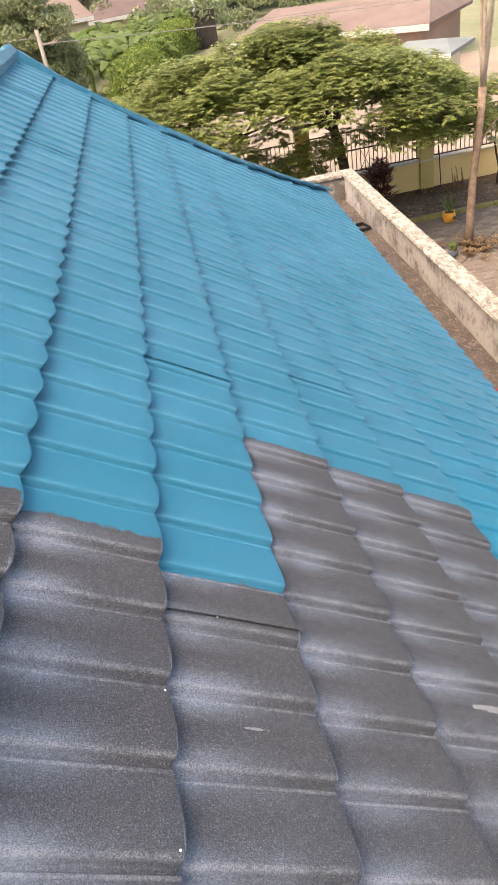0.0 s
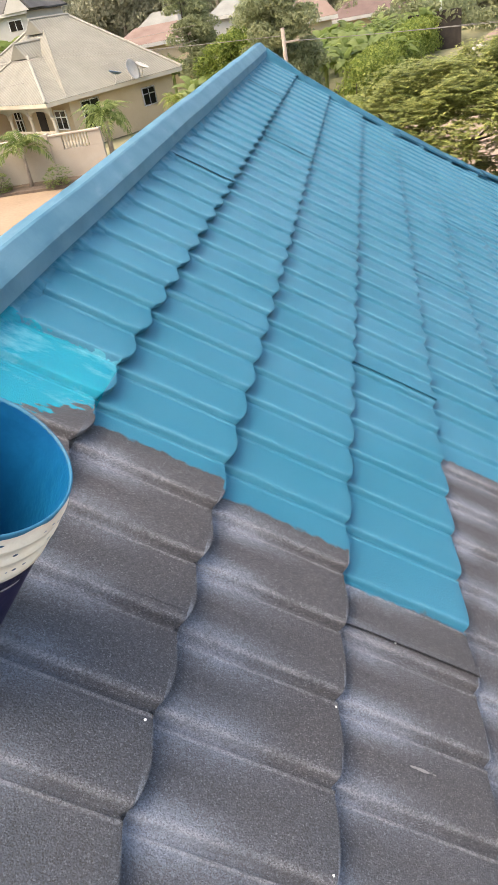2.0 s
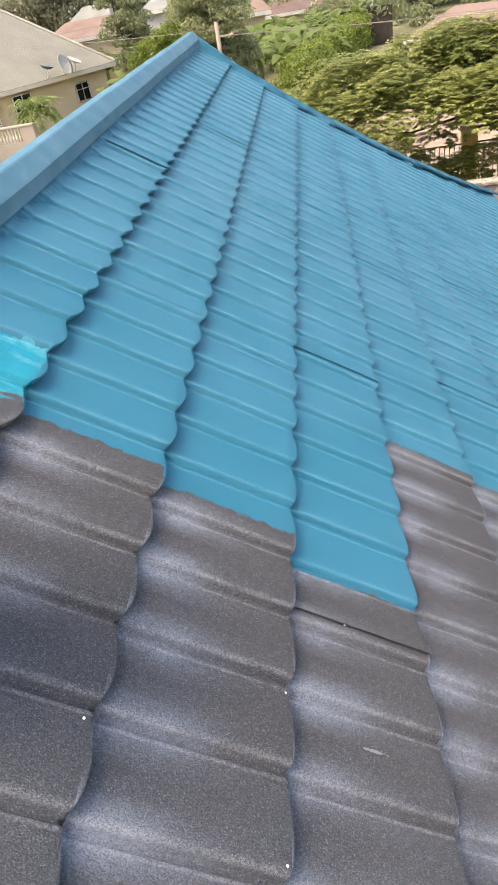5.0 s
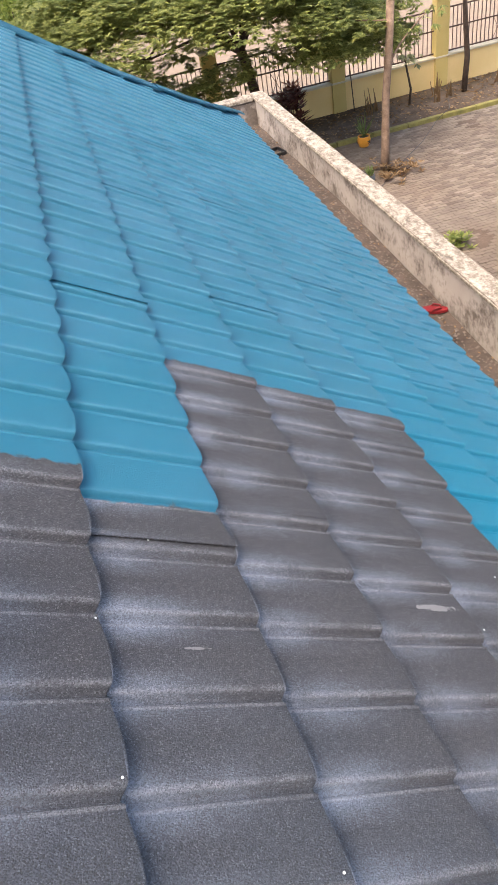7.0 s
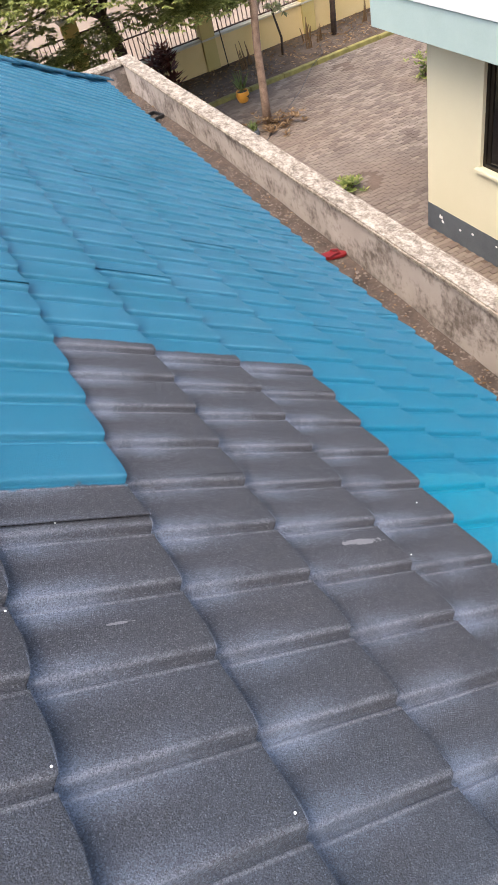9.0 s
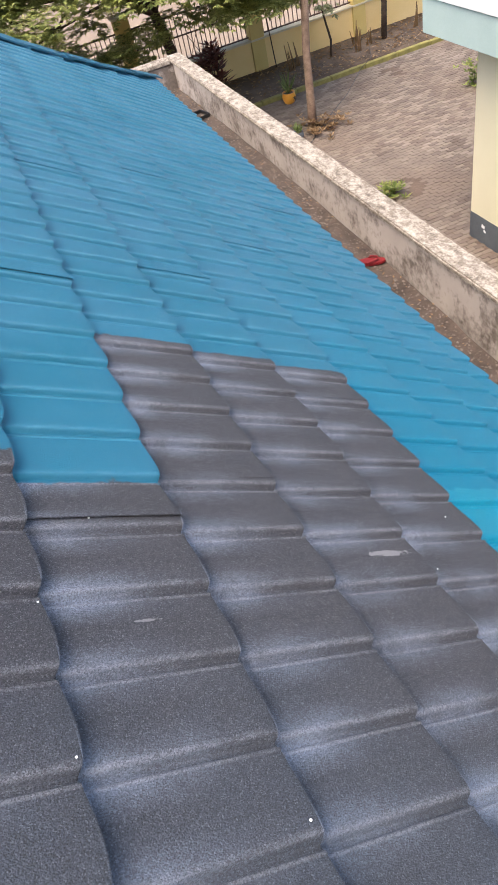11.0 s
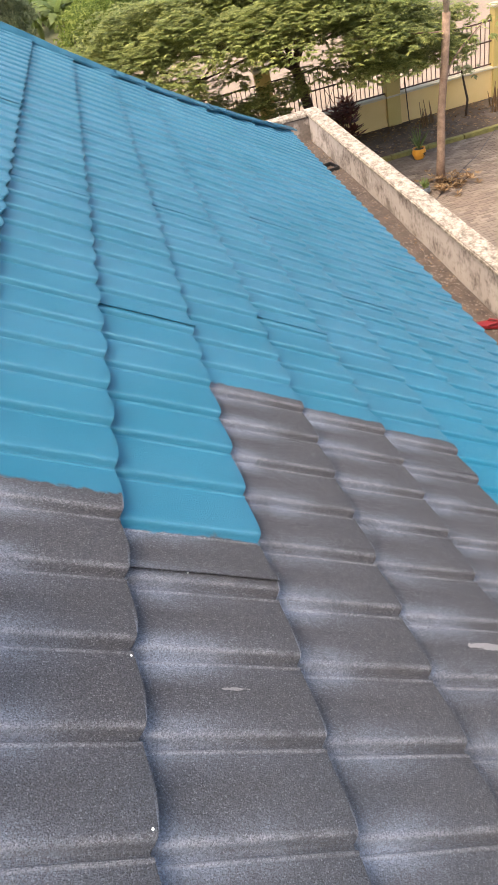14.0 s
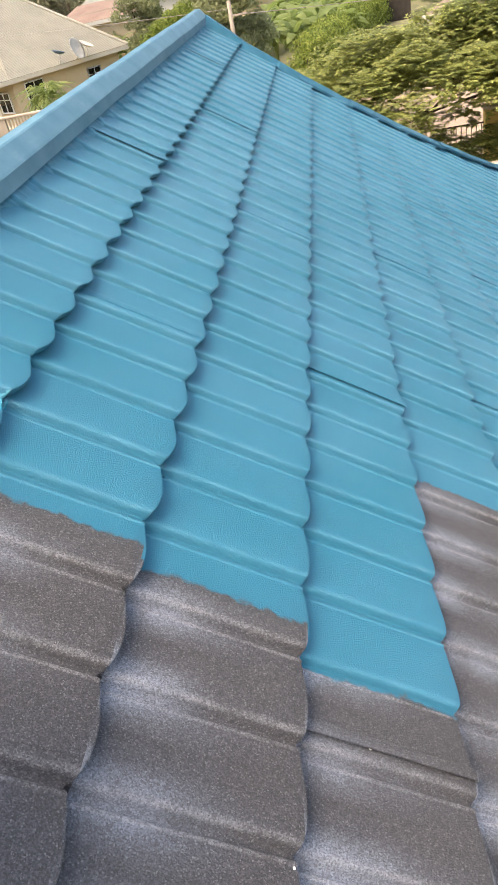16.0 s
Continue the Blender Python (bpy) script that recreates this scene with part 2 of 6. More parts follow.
M_ROOF = roof_coating()
def cap_paint():
    """Ridge flashing: blue paint, scuffed, and still wet where the painter has got to."""
    m = Nodes("ridge_cap_paint", 0.42, 0.0, 0.5)
    c = m.coords("World")
    sep = m.tree.nodes.new("ShaderNodeSeparateXYZ")
    m.put(sep.inputs[0], c)
    col = m.ramp(m.noise(6.0, c, 5), [(0.3, (0.09, 0.26, 0.36)), (0.7, (0.17, 0.36, 0.46))])
    col = m.mix(m.ramp(m.noise(22.0, m.scaled(c, (1, 0.3, 1)), 4), [(0.60, 0.0), (0.75, 0.2)]), col, (0.42, 0.58, 0.66))
    wet = m.ramp(m.math("MULTIPLY_ADD", m.math("ADD", sep.outputs[1], m.math("MULTIPLY", m.noise(22.0, c, 6, 0.7), 0.55)), -5.0, -1.05), [(0.35, 0.0), (0.6, 1.0)])
    m.bump(m.noise(90.0, c, 3), 0.25, 0.004)
    return m.done(m.mix(m.math("MULTIPLY", wet, 0.85), col, (0.0, 0.25, 0.38)), m.math("MULTIPLY_ADD", wet, -0.2, 0.42))


M_CAP = cap_paint()
M_BLUE = surface("blue_paint", (0.03, 0.18, 0.275), (0.07, 0.25, 0.35), 5.0, 0.40, 0.15, 120)
M_DARKWOOD = surface("dark_timber", (0.02, 0.015, 0.01), (0.06, 0.045, 0.035), 3.0, 0.8)
M_FLAKE = flaking_paint()
M_FLAKE_DARK = flaking_paint("blackened_whitewash", 0.12)
M_COPING = coping_paint()
M_SILT = surface("gutter_silt", (0.040, 0.028, 0.022), (0.125, 0.090, 0.070), 6.0, 0.95, 0.8, 45)
M_RUBBLE = surface("rubble", (0.075, 0.058, 0.045), (0.27, 0.22, 0.18), 25.0, 0.9, 0.3, 90)
M_PLASTER = surface("grey_plaster", (0.30, 0.27, 0.24), (0.42, 0.38, 0.34), 1.5, 0.9)
M_YELLOW = surface("yellow_wall_paint", (0.70, 0.49, 0.20), (0.80, 0.58, 0.27), 1.1, 0.8, 0.15)
M_PILLAR = surface("yellow_pillar_paint", (0.50, 0.37, 0.12), (0.60, 0.45, 0.17), 1.1, 0.8, 0.15)
M_LEDGE = surface("cream_ledge", (0.52, 0.44, 0.30), (0.66, 0.57, 0.42), 3.0, 0.8, 0.2)
M_CREAM = surface("cream_wall_paint", (0.66, 0.60, 0.41), (0.72, 0.655, 0.46), 0.9, 0.7, 0.08)
M_PALE_GREEN = surface("pale_green_fascia_paint", (0.34, 0.43, 0.395), (0.40, 0.49, 0.455), 1.5, 0.6, 0.05)
M_PALEWALL = surface("pale_house_paint", (0.42, 0.39, 0.34), (0.52, 0.49, 0.44), 0.8, 0.85, 0.1)
M_WHITE = surface("white_paint", (0.72, 0.71, 0.68), (0.82, 0.81, 0.79), 2.0, 0.6, 0.05)
M_PLINTH = surface("dark_grey_plinth_paint", (0.075, 0.085, 0.095), (0.12, 0.13, 0.14), 2.5, 0.7, 0.15)
M_IRON = surface("brown_iron", (0.055, 0.030, 0.022), (0.13, 0.075, 0.055), 8.0, 0.6, 0.2)
M_WHITE_IRON = surface("weathered_iron_bars", (0.10, 0.06, 0.045), (0.20, 0.125, 0.095), 8.0, 0.6, 0.1)
M_ALU = surface("dark_bronze_aluminium", (0.018, 0.014, 0.010), (0.035, 0.028, 0.022), 6.0, 0.35, 0.0, 60, 0.6)
M_SOIL = surface("garden_soil", (0.065, 0.045, 0.030), (0.18, 0.13, 0.095), 2.5, 0.95, 0.9, 22)
M_LOT = surface("pale_dirt_lot", (0.22, 0.160, 0.112), (0.30, 0.225, 0.165), 0.35, 0.95, 0.4, 6)
M_SAND = surface("sandy_earth", (0.20, 0.136, 0.084), (0.30, 0.215, 0.14), 0.25, 0.95, 0.4, 6)
M_GRASSY = surface("dry_ground", (0.10, 0.115, 0.05), (0.26, 0.225, 0.13), 0.09, 0.95, 0.4, 3)
M_KERB = surface("yellow_kerb_paint", (0.15, 0.128, 0.045), (0.31, 0.262, 0.075), 5.0, 0.8, 0.3)
M_ORANGE = surface("orange_glazed_pot", (0.66, 0.27, 0.03), (0.80, 0.36, 0.05), 6.0, 0.35, 0.05)
M_BLACK = surface("black_plastic", (0.012, 0.012, 0.013), (0.03, 0.03, 0.03), 6.0, 0.5, 0.1)
M_RED = surface("red_rubber", (0.15, 0.006, 0.009), (0.22, 0.014, 0.016), 9.0, 0.5, 0.1)
M_BARK = surface("grey_brown_bark", (0.14, 0.085, 0.055), (0.34, 0.225, 0.155), 7.0, 0.9, 0.7, 40)
M_BRANCH = surface("pale_branch_bark", (0.26, 0.185, 0.125), (0.46, 0.35, 0.25), 7.0, 0.9, 0.5, 40)
M_DARKBARK = surface("dark_bark", (0.035, 0.022, 0.016), (0.10, 0.065, 0.045), 7.0, 0.9, 0.7, 40)
M_PALMBARK = surface("palm_bark", (0.20, 0.16, 0.12), (0.40, 0.33, 0.26), 4.0, 0.9, 0.5, 30)
M_TREELEAF = leaf_material("compound_leaf", [(0.22, (0.13, 0.155, 0.05)), (0.45, (0.24, 0.27, 0.085)), (0.62, (0.34, 0.36, 0.115)), (0.8, (0.50, 0.49, 0.17))])
# leaf green made paler, with distance haze put into the colour
M_HAZYLEAF = leaf_material("hazy_leaf", [(0.25, (0.21, 0.23, 0.125)), (0.55, (0.31, 0.33, 0.18)), (0.8, (0.42, 0.43, 0.24))], 0.6, 0.7)
M_HEDGE = leaf_material("hedge_leaf", [(0.25, (0.09, 0.13, 0.025)), (0.55, (0.20, 0.25, 0.05)), (0.8, (0.34, 0.37, 0.10))])
M_BANANA = leaf_material("banana_leaf", [(0.2, (0.09, 0.125, 0.035)), (0.5, (0.17, 0.22, 0.065)), (0.8, (0.30, 0.34, 0.12))], 0.5)
M_PALMLEAF = leaf_material("palm_leaf", [(0.2, (0.09, 0.13, 0.03)), (0.5, (0.18, 0.23, 0.07)), (0.8, (0.34, 0.37, 0.14))], 0.5)
M_MAROON = leaf_material("maroon_leaf", [(0.2, (0.09, 0.030, 0.024)), (0.5, (0.19, 0.062, 0.046)), (0.8, (0.32, 0.12, 0.085))], 0.5)
M_WEED = leaf_material("weed_leaf", [(0.2, (0.10, 0.15, 0.03)), (0.5, (0.24, 0.28, 0.07)), (0.8, (0.42, 0.42, 0.14))], 0.6)
M_DRY = leaf_material("dry_leaf", [(0.2, (0.12, 0.07, 0.03)), (0.5, (0.26, 0.16, 0.08)), (0.8, (0.46, 0.32, 0.18))], 0.8)
M_HOUSEWALL = surface("beige_house_paint", (0.46, 0.35, 0.22), (0.56, 0.44, 0.29), 0.6, 0.85, 0.1)
M_HOUSETRIM = surface("cream_trim", (0.50, 0.43, 0.325), (0.60, 0.525, 0.41), 1.0, 0.8, 0.1)
M_BOUNDARY = surface("bare_cement_wall", (0.30, 0.25, 0.195), (0.41, 0.35, 0.28), 0.7, 0.9, 0.3)
M_BEIGEROOF = surface("beige_ridge", (0.25, 0.235, 0.19), (0.32, 0.30, 0.245), 1.0, 0.6)
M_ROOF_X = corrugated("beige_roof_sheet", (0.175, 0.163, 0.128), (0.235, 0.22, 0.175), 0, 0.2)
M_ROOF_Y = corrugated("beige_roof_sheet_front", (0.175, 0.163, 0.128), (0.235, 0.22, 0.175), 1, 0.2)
M_BROWNWALL = surface("brown_plaster", (0.26, 0.165, 0.115), (0.36, 0.245, 0.18), 0.6, 0.9, 0.2)
M_WEEDSTEM = surface("green_stem", (0.16, 0.20, 0.06), (0.30, 0.33, 0.12), 3.0, 0.7, 0.2)
# paler and greyer still: haze over the woods is mixed into the leaf colour
M_HAZYWOODS = leaf_material("hazy_woods_leaf", [(0.25, (0.29, 0.29, 0.205)), (0.55, (0.38, 0.375, 0.27)), (0.8, (0.46, 0.45, 0.335))], 0.7, 0.75)
# dull palm green, haze again part of the colour
M_HAZYPALM = leaf_material("hazy_palm_leaf", [(0.2, (0.15, 0.155, 0.09)), (0.5, (0.24, 0.245, 0.15)), (0.8, (0.34, 0.33, 0.22))], 0.6)
M_GREYROOF = surface("dark_grey_roof_tiles", (0.062, 0.058, 0.053), (0.095, 0.088, 0.080), 1.2, 0.8)
M_RUSTROOF = surface("faded_red_roof_sheet", (0.145, 0.092, 0.072), (0.21, 0.148, 0.12), 0.8, 0.9)
M_BROWNROOF = surface("brown_roof_tiles", (0.095, 0.060, 0.050), (0.14, 0.092, 0.078), 1.2, 0.8)
M_WOODPOLE = surface("weathered_pole", (0.18, 0.14, 0.11), (0.34, 0.28, 0.23), 3.0, 0.9, 0.4)
M_WIRE = surface("wire", (0.16, 0.145, 0.125), (0.24, 0.22, 0.19), 3.0, 0.6, 0.0)
M_BUCKETWHITE = surface("dirty_white_plastic", (0.66, 0.58, 0.46), (0.80, 0.74, 0.64), 14.0, 0.45, 0.1, 70, coords="Object")
M_NAVY = surface("navy_label", (0.022, 0.021, 0.085), (0.042, 0.038, 0.13), 9.0, 0.4, 0.05, 80, coords="Object")
M_WETBLUE = surface("wet_blue_paint", (0.0, 0.05, 0.14), (0.001, 0.085, 0.20), 7.0, 0.3, 0.25, 30, coords="Object")
M_RIMBLUE = surface("drying_blue_paint", (0.004, 0.06, 0.12), (0.02, 0.15, 0.25), 12.0, 0.55, 0.2, 70, coords="Object")
M_LABELYELLOW = surface("yellow_print", (0.62, 0.48, 0.16), (0.70, 0.56, 0.24), 15.0, 0.5, 0.0, 90, coords="Object")
M_LABELRED = surface("red_print", (0.50, 0.10, 0.03), (0.60, 0.15, 0.05), 15.0, 0.5, 0.0, 90, coords="Object")
M_LABELTEXT = surface("pale_print", (0.55, 0.56, 0.64), (0.66, 0.67, 0.74), 15.0, 0.5, 0.0, 90, coords="Object")
M_STEEL = surface("bail_wire", (0.20, 0.22, 0.25), (0.34, 0.36, 0.38), 20.0, 0.35, 0.0, 90, 0.8)
M_DISH = surface("dish_grey", (0.40, 0.37, 0.33), (0.55, 0.51, 0.46), 3.0, 0.5, 0.0)
M_PALEROOF = surface("weathered_metal_roof", (0.15, 0.15, 0.135), (0.22, 0.22, 0.20), 0.8, 0.7)
M_DISHBLUE = surface("dish_blue", (0.05, 0.09, 0.13), (0.09, 0.14, 0.19), 3.0, 0.5, 0.0)


def glass():
    m = Nodes("dark_window_glass", 0.06, 0.0, 0.5)
    return m.done((0.012, 0.011, 0.010))


M_GLASS = glass()


def paver():
    m = Nodes("concrete_paver", 0.92, 0.0, 0.25)
    c = m.coords("World")
    patch = m.noise(0.55, c, 4)
    k = m.math("MULTIPLY_ADD", m.island(), 0.34, m.math("MULTIPLY", m.noise(1.5, c, 6, 0.65), 0.66))
    col = m.ramp(k, [(0.25, (0.11, 0.084, 0.066)), (0.5, (0.175, 0.137, 0.108)), (0.75, (0.26, 0.212, 0.172))])
    col = m.mix(m.ramp(patch, [(0.38, 0.6), (0.58, 0.0)]), col, (0.175, 0.128, 0.096))
    m.bump(m.noise(60.0, c, 4), 0.4, 0.004)
    return m.done(col)


M_PAVER = paver()
M_JOINT = surface("joint_sand", (0.07, 0.05, 0.035), (0.16, 0.11, 0.08), 1.2, 0.95, 0.5, 30)
# ---- building helpers ----
def mesh_of(bm, name, material, smooth=False):
    me = bpy.data.meshes.new(name)
    bm.to_mesh(me)
    bm.free()
    for mat in material if isinstance(material, (list, tuple)) else [material]:
        me.materials.append(mat)
    if smooth:
        for p in me.polygons:
            p.use_smooth = True
    return me


def part(name, bm, material, parent=None, label="", smooth=False):
    ob = new(name, mesh_of(bm, name, material, smooth))
    if parent is not None:
        ob.parent = parent
    return tagged(ob, label)


def base(name, m, label, category, group="", kind=""):
    """An empty that carries the parts of a thing."""
    ob = new(name)
    ob.matrix_world = m
    return tagged(ob, label, category, group, kind)


def add_box(bm, x0, x1, y0, y1, z0, z1, bevel=0.0, m=None):
    made = bmesh.ops.create_cube(bm, size=1.0, matrix=Matrix.Translation(((x0 + x1) / 2, (y0 + y1) / 2, (z0 + z1) / 2)) @ Matrix.Diagonal((x1 - x0, y1 - y0, z1 - z0, 1)))
    verts = made["verts"]
    if bevel:
        edges = list({e for v in verts for e in v.link_edges})
        out = bmesh.ops.bevel(bm, geom=edges, offset=bevel, segments=1, affect="EDGES")
        verts = list({v for f in out["faces"] for v in f.verts} | {v for v in verts if v.is_valid})
    if m is not None:
        bmesh.ops.transform(bm, matrix=m, verts=[v for v in verts if v.is_valid])
    return verts


def box(x0, x1, y0, y1, z0, z1, bevel=0.0, m=None):
    bm = bmesh.new()
    add_box(bm, x0, x1, y0, y1, z0, z1, bevel, m)
    return bm


def add_tube(bm, points, radii, sides=8, caps=True):
    """A tapered tube along points."""
    rings = []
    pts = [Vector(p) for p in points]
    for i, p in enumerate(pts):
        d = (pts[min(i + 1, len(pts) - 1)] - pts[max(i - 1, 0)]).normalized()
        a = d.orthogonal().normalized() if abs(d.z) < 0.99 else Vector((1, 0, 0))
        a = (Vector((0, 0, 1)).cross(d)).normalized() if abs(d.z) < 0.95 else (Vector((0, 1, 0)).cross(d)).normalized()
        b = d.cross(a)
        rings.append([bm.verts.new(p + radii[i] * (math.cos(k * math.tau / sides) * a + math.sin(k * math.tau / sides) * b)) for k in range(sides)])
    for r, s in zip(rings, rings[1:]):
        for k in range(sides):
            bm.faces.new((r[k], r[(k + 1) % sides], s[(k + 1) % sides], s[k]))
    if caps:
        bm.faces.new(rings[0][::-1])
        bm.faces.new(rings[-1])


def tube(points, radii, sides=8):
    bm = bmesh.new()
    add_tube(bm, points, radii, sides)
    return bm


def lathe(profile, sides=40):
    """A turned shape from (radius, height) pairs."""
    bm = bmesh.new()
    rings = []
    for r, z in profile:
        rings.append([bm.verts.new((r * math.cos(k * math.tau / sides), r * math.sin(k * math.tau / sides), z)) for k in range(sides)] if r > 1e-5 else [bm.verts.new((0, 0, z))])
    for a, b in zip(rings, rings[1:]):
        for k in range(sides):
            q = [a[k % len(a)], a[(k + 1) % len(a)], b[(k + 1) % len(b)], b[k % len(b)]]
            q = list(dict.fromkeys(q))
            if len(q) > 2:
                bm.faces.new(q)
    return bm


# ---- the roof that is being painted ----
roof = base("roof", ROOF, "hipped roof of stone-coated metal tiles, mostly painted blue, the rest still grey", "roof", kind="structure")


def wave_height(s):
    """Height of the tile's profile across one wave; s = 0 in the groove, growing along the ridge."""
    s %= 1.0
    pts = ((0.0, 0.0), (0.022, 0.0), (0.036, 0.0012), (0.060, 0.0088), (0.080, 0.0120), (0.10, 0.0129), (0.13, 0.0132), (0.18, 0.0131), (0.26, 0.0124), (0.36, 0.0113),
           (0.50, 0.0094), (0.65, 0.0072), (0.80, 0.0049), (0.90, 0.0035), (0.915, 0.0033), (0.935, 0.0049), (0.952, 0.0047), (0.975, 0.0008), (1.0, 0.0))
    for (a, h), (b, k) in zip(pts, pts[1:]):
        if s <= b:
            return 1.4 * (h + (k - h) * (s - a) / (b - a))
    return 0.0


WAVE_STEPS = (0.0, 0.022, 0.036, 0.048, 0.060, 0.070, 0.080, 0.10, 0.13, 0.155, 0.18, 0.22, 0.26, 0.31, 0.36, 0.43, 0.50, 0.57, 0.65, 0.72, 0.80, 0.86, 0.90, 0.915, 0.935, 0.952, 0.975)


def lobe(s, span=0.26):
    """How far the lower edge reaches out across one wave: rounded lobes with a notch at each groove."""
    s %= 1.0
    k = min(1.0, max(0.0, (s - 0.02) / span))
    return -0.007 + 0.0145 * math.sqrt(1 - (1 - k) ** 2) * (1 - 0.8 * max(0.0, (s - span - 0.02) / (0.98 - span)) ** 1.3)


STEP = 0.026          # how far each course's lower edge stands over the next
# down the slope, height, share of the wave's height, share of the lobes
PROFILE_U = [(-0.03, -STEP - 0.003, 0.92, 0), (0.05, -STEP * 0.84, 0.94, 0), (0.12, -STEP * 0.64, 0.96, 0), (0.20, -STEP * 0.42, 0.98, 0), (0.27, -STEP * 0.24, 1.0, 0), (0.33, -STEP * 0.09, 1.03, 0.4), (0.3645, -0.0004, 1.1, 1),
             (0.3690, -0.0014, 1.1, 1), (0.3702, -0.0050, 1.1, 1), (0.3660, -0.0205, 1.05, 1), (0.320, -0.0215, 0.95, 0.4)]


def tile_grid(first_wave, gap=0.003, reach=0.35, edge=0.72):
    """One pressed panel, seven waves long; first_wave shifts where its joint falls in the wave."""
    bm = bmesh.new()
    rows = []
    stations = sorted({first_wave, 7 + first_wave, *(j + q for j in range(8) for q in WAVE_STEPS if first_wave < j + q < 7 + first_wave)})
    for k, s in enumerate(stations):
        v = (s - first_wave) * WAVE
        lift = gap if k < 3 else 0.0
        rows.append([bm.verts.new((u + lobe(s, 0.45 if reach > 1 else 0.26) * e * reach, v - (0.006 if k == 0 else 0), w + wave_height(s) * f * (edge if e == 1 else 1.0) + lift)) for u, w, f, e in PROFILE_U])
    for a, b in zip(rows, rows[1:]):
        for j in range(len(PROFILE_U) - 1):
            bm.faces.new((a[j], a[j + 1], b[j + 1], b[j]))
    # the turned-down side edge
    a = rows[0]
    low = [bm.verts.new((v.co.x, v.co.y, v.co.z - 0.004)) for v in a]
    for j in range(len(a) - 1):
        bm.faces.new((a[j + 1], a[j], low[j], low[j + 1]))
    return bm


JOINT = 0.23
JOINT_AT = [1, 1, 1, 2, 3, 4, 6, 1, 3, 0, 5]
# joints that stand open, by course and wave
OPEN = {(0, 8): 0.009, (0, 22): 0.007, (1, 1): 0.002, (1, 15): 0.006, (2, 8): 0.003, (2, 22): 0.004, (3, -5): 0.011, (3, 2): 0.008, (3, 16): 0.005, (4, 10): 0.006, (4, 24): 0.006, (5, 4): 0.007, (5, 18): 0.005,
        (6, -1): 0.002, (6, 13): 0.007, (7, 8): 0.006, (7, 22): 0.006, (8, 3): 0.003, (8, 17): 0.006, (9, 14): 0.006, (10, 5): 0.005, (10, 12): 0.006}
REACH = [(2.6, 1.15), (1.7, 1.05), (1.1, 0.98), (0.6, 0.94)]
rnd = random.Random(4)
shared = {}
for i in range(11):
    k = -5
    while True:
        wave = JOINT_AT[i] + 7 * k
        v0 = (wave + JOINT) * WAVE
        k += 1
        foot = min((i + 1) * COURSE, EAVE) if i < 10 else EAVE
        hip_low, hip_high = hip_v(i * COURSE), hip_v(foot)
        if v0 > max(hip_low, hip_high):
            break
        if v0 < -6.6:
            continue
        m = Matrix.Translation((i * COURSE, v0, 0)) @ Matrix.Rotation(radians(rnd.uniform(-0.12, 0.12)), 4, "Z") @ Matrix.Rotation(radians(rnd.uniform(-0.25, 0.25)), 4, "Y")
        gap = OPEN.get((i, wave), 0.0006)
        reach, edge = REACH[min(i, 3)]
        if i < 10 and v0 + PANEL < min(hip_low, hip_high):
            kind = (min(i, 3), gap)
            if kind not in shared:
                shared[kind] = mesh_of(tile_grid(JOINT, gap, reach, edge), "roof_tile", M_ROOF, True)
                shared[kind].set_sharp_from_angle(angle=radians(22))
            tile = new("roof_tile", shared[kind])
        else:
            bm = tile_grid(JOINT, gap, reach, edge)
            if i == 10:        # the cut course along the eave
                for v in bm.verts:
                    v.co.x *= (eave_u(v0 + v.co.y) - 10 * COURSE) / COURSE
            along = Vector((foot - i * COURSE, hip_high - hip_low, 0))
            bmesh.ops.bisect_plane(bm, geom=bm.verts[:] + bm.edges[:] + bm.faces[:], plane_co=m.inverted() @ Vector((i * COURSE, hip_low, 0)), plane_no=Vector((-along.y, along.x, 0)), clear_outer=True)
            if not bm.faces:
                bm.free()
                continue
            tile = new("roof_tile", mesh_of(bm, "roof_tile", M_ROOF, True))
            tile.data.set_sharp_from_angle(angle=radians(22))
        tile.parent = roof
        tile.matrix_basis = m

# ridge cap: a folded metal trough over the top course
def cap(length, half, drop, top, thick=0.004, prof=None):
    """A folded ridge cap along y: flat crown, two sloping wings."""
    prof = prof or [(-half, -drop), (-half * 0.98, -drop * 0.72), (-top, 0.0), (top, 0.0), (half * 0.98, -drop * 0.72), (half, -drop)]
    bm = bmesh.new()
    n = max(2, int(length / 0.5))
    rows = []
    for k in range(n + 1):
        wob = 0.0025 * math.sin(k * 2.1)
        rows.append([bm.verts.new((x, length * k / n, z + wob)) for x, z in prof])
    for a, b in zip(rows, rows[1:]):
        for j in range(len(prof) - 1):
            bm.faces.new((a[j], a[j + 1], b[j + 1], b[j]))
    bmesh.ops.solidify(bm, geom=bm.faces[:], thickness=thick)
    return bm


ridge_length = 2.0
RIDGE_PROFILE = [(-0.125, -0.115), (-0.118, -0.09), (-0.064, -0.004), (-0.056, 0.0), (-0.014, -0.004), (-0.006, -0.009), (0.034, -0.060), (0.039, -0.068), (0.040, -0.118)]
k = 0
y = -6.5
while y < HIP_TOP:
    n = min(ridge_length, HIP_TOP + 0.06 - y)
    ob = part("ridge_cap", cap(n + 0.03, 0.13, 0.10, 0.065, 0.003, RIDGE_PROFILE), M_CAP, roof)
    ob.matrix_world = Matrix.Translation((0.0005 * (k % 2), y, RIDGE_Z + 0.106 - 0.0014 * (k % 2)))
    y += n
    k += 1


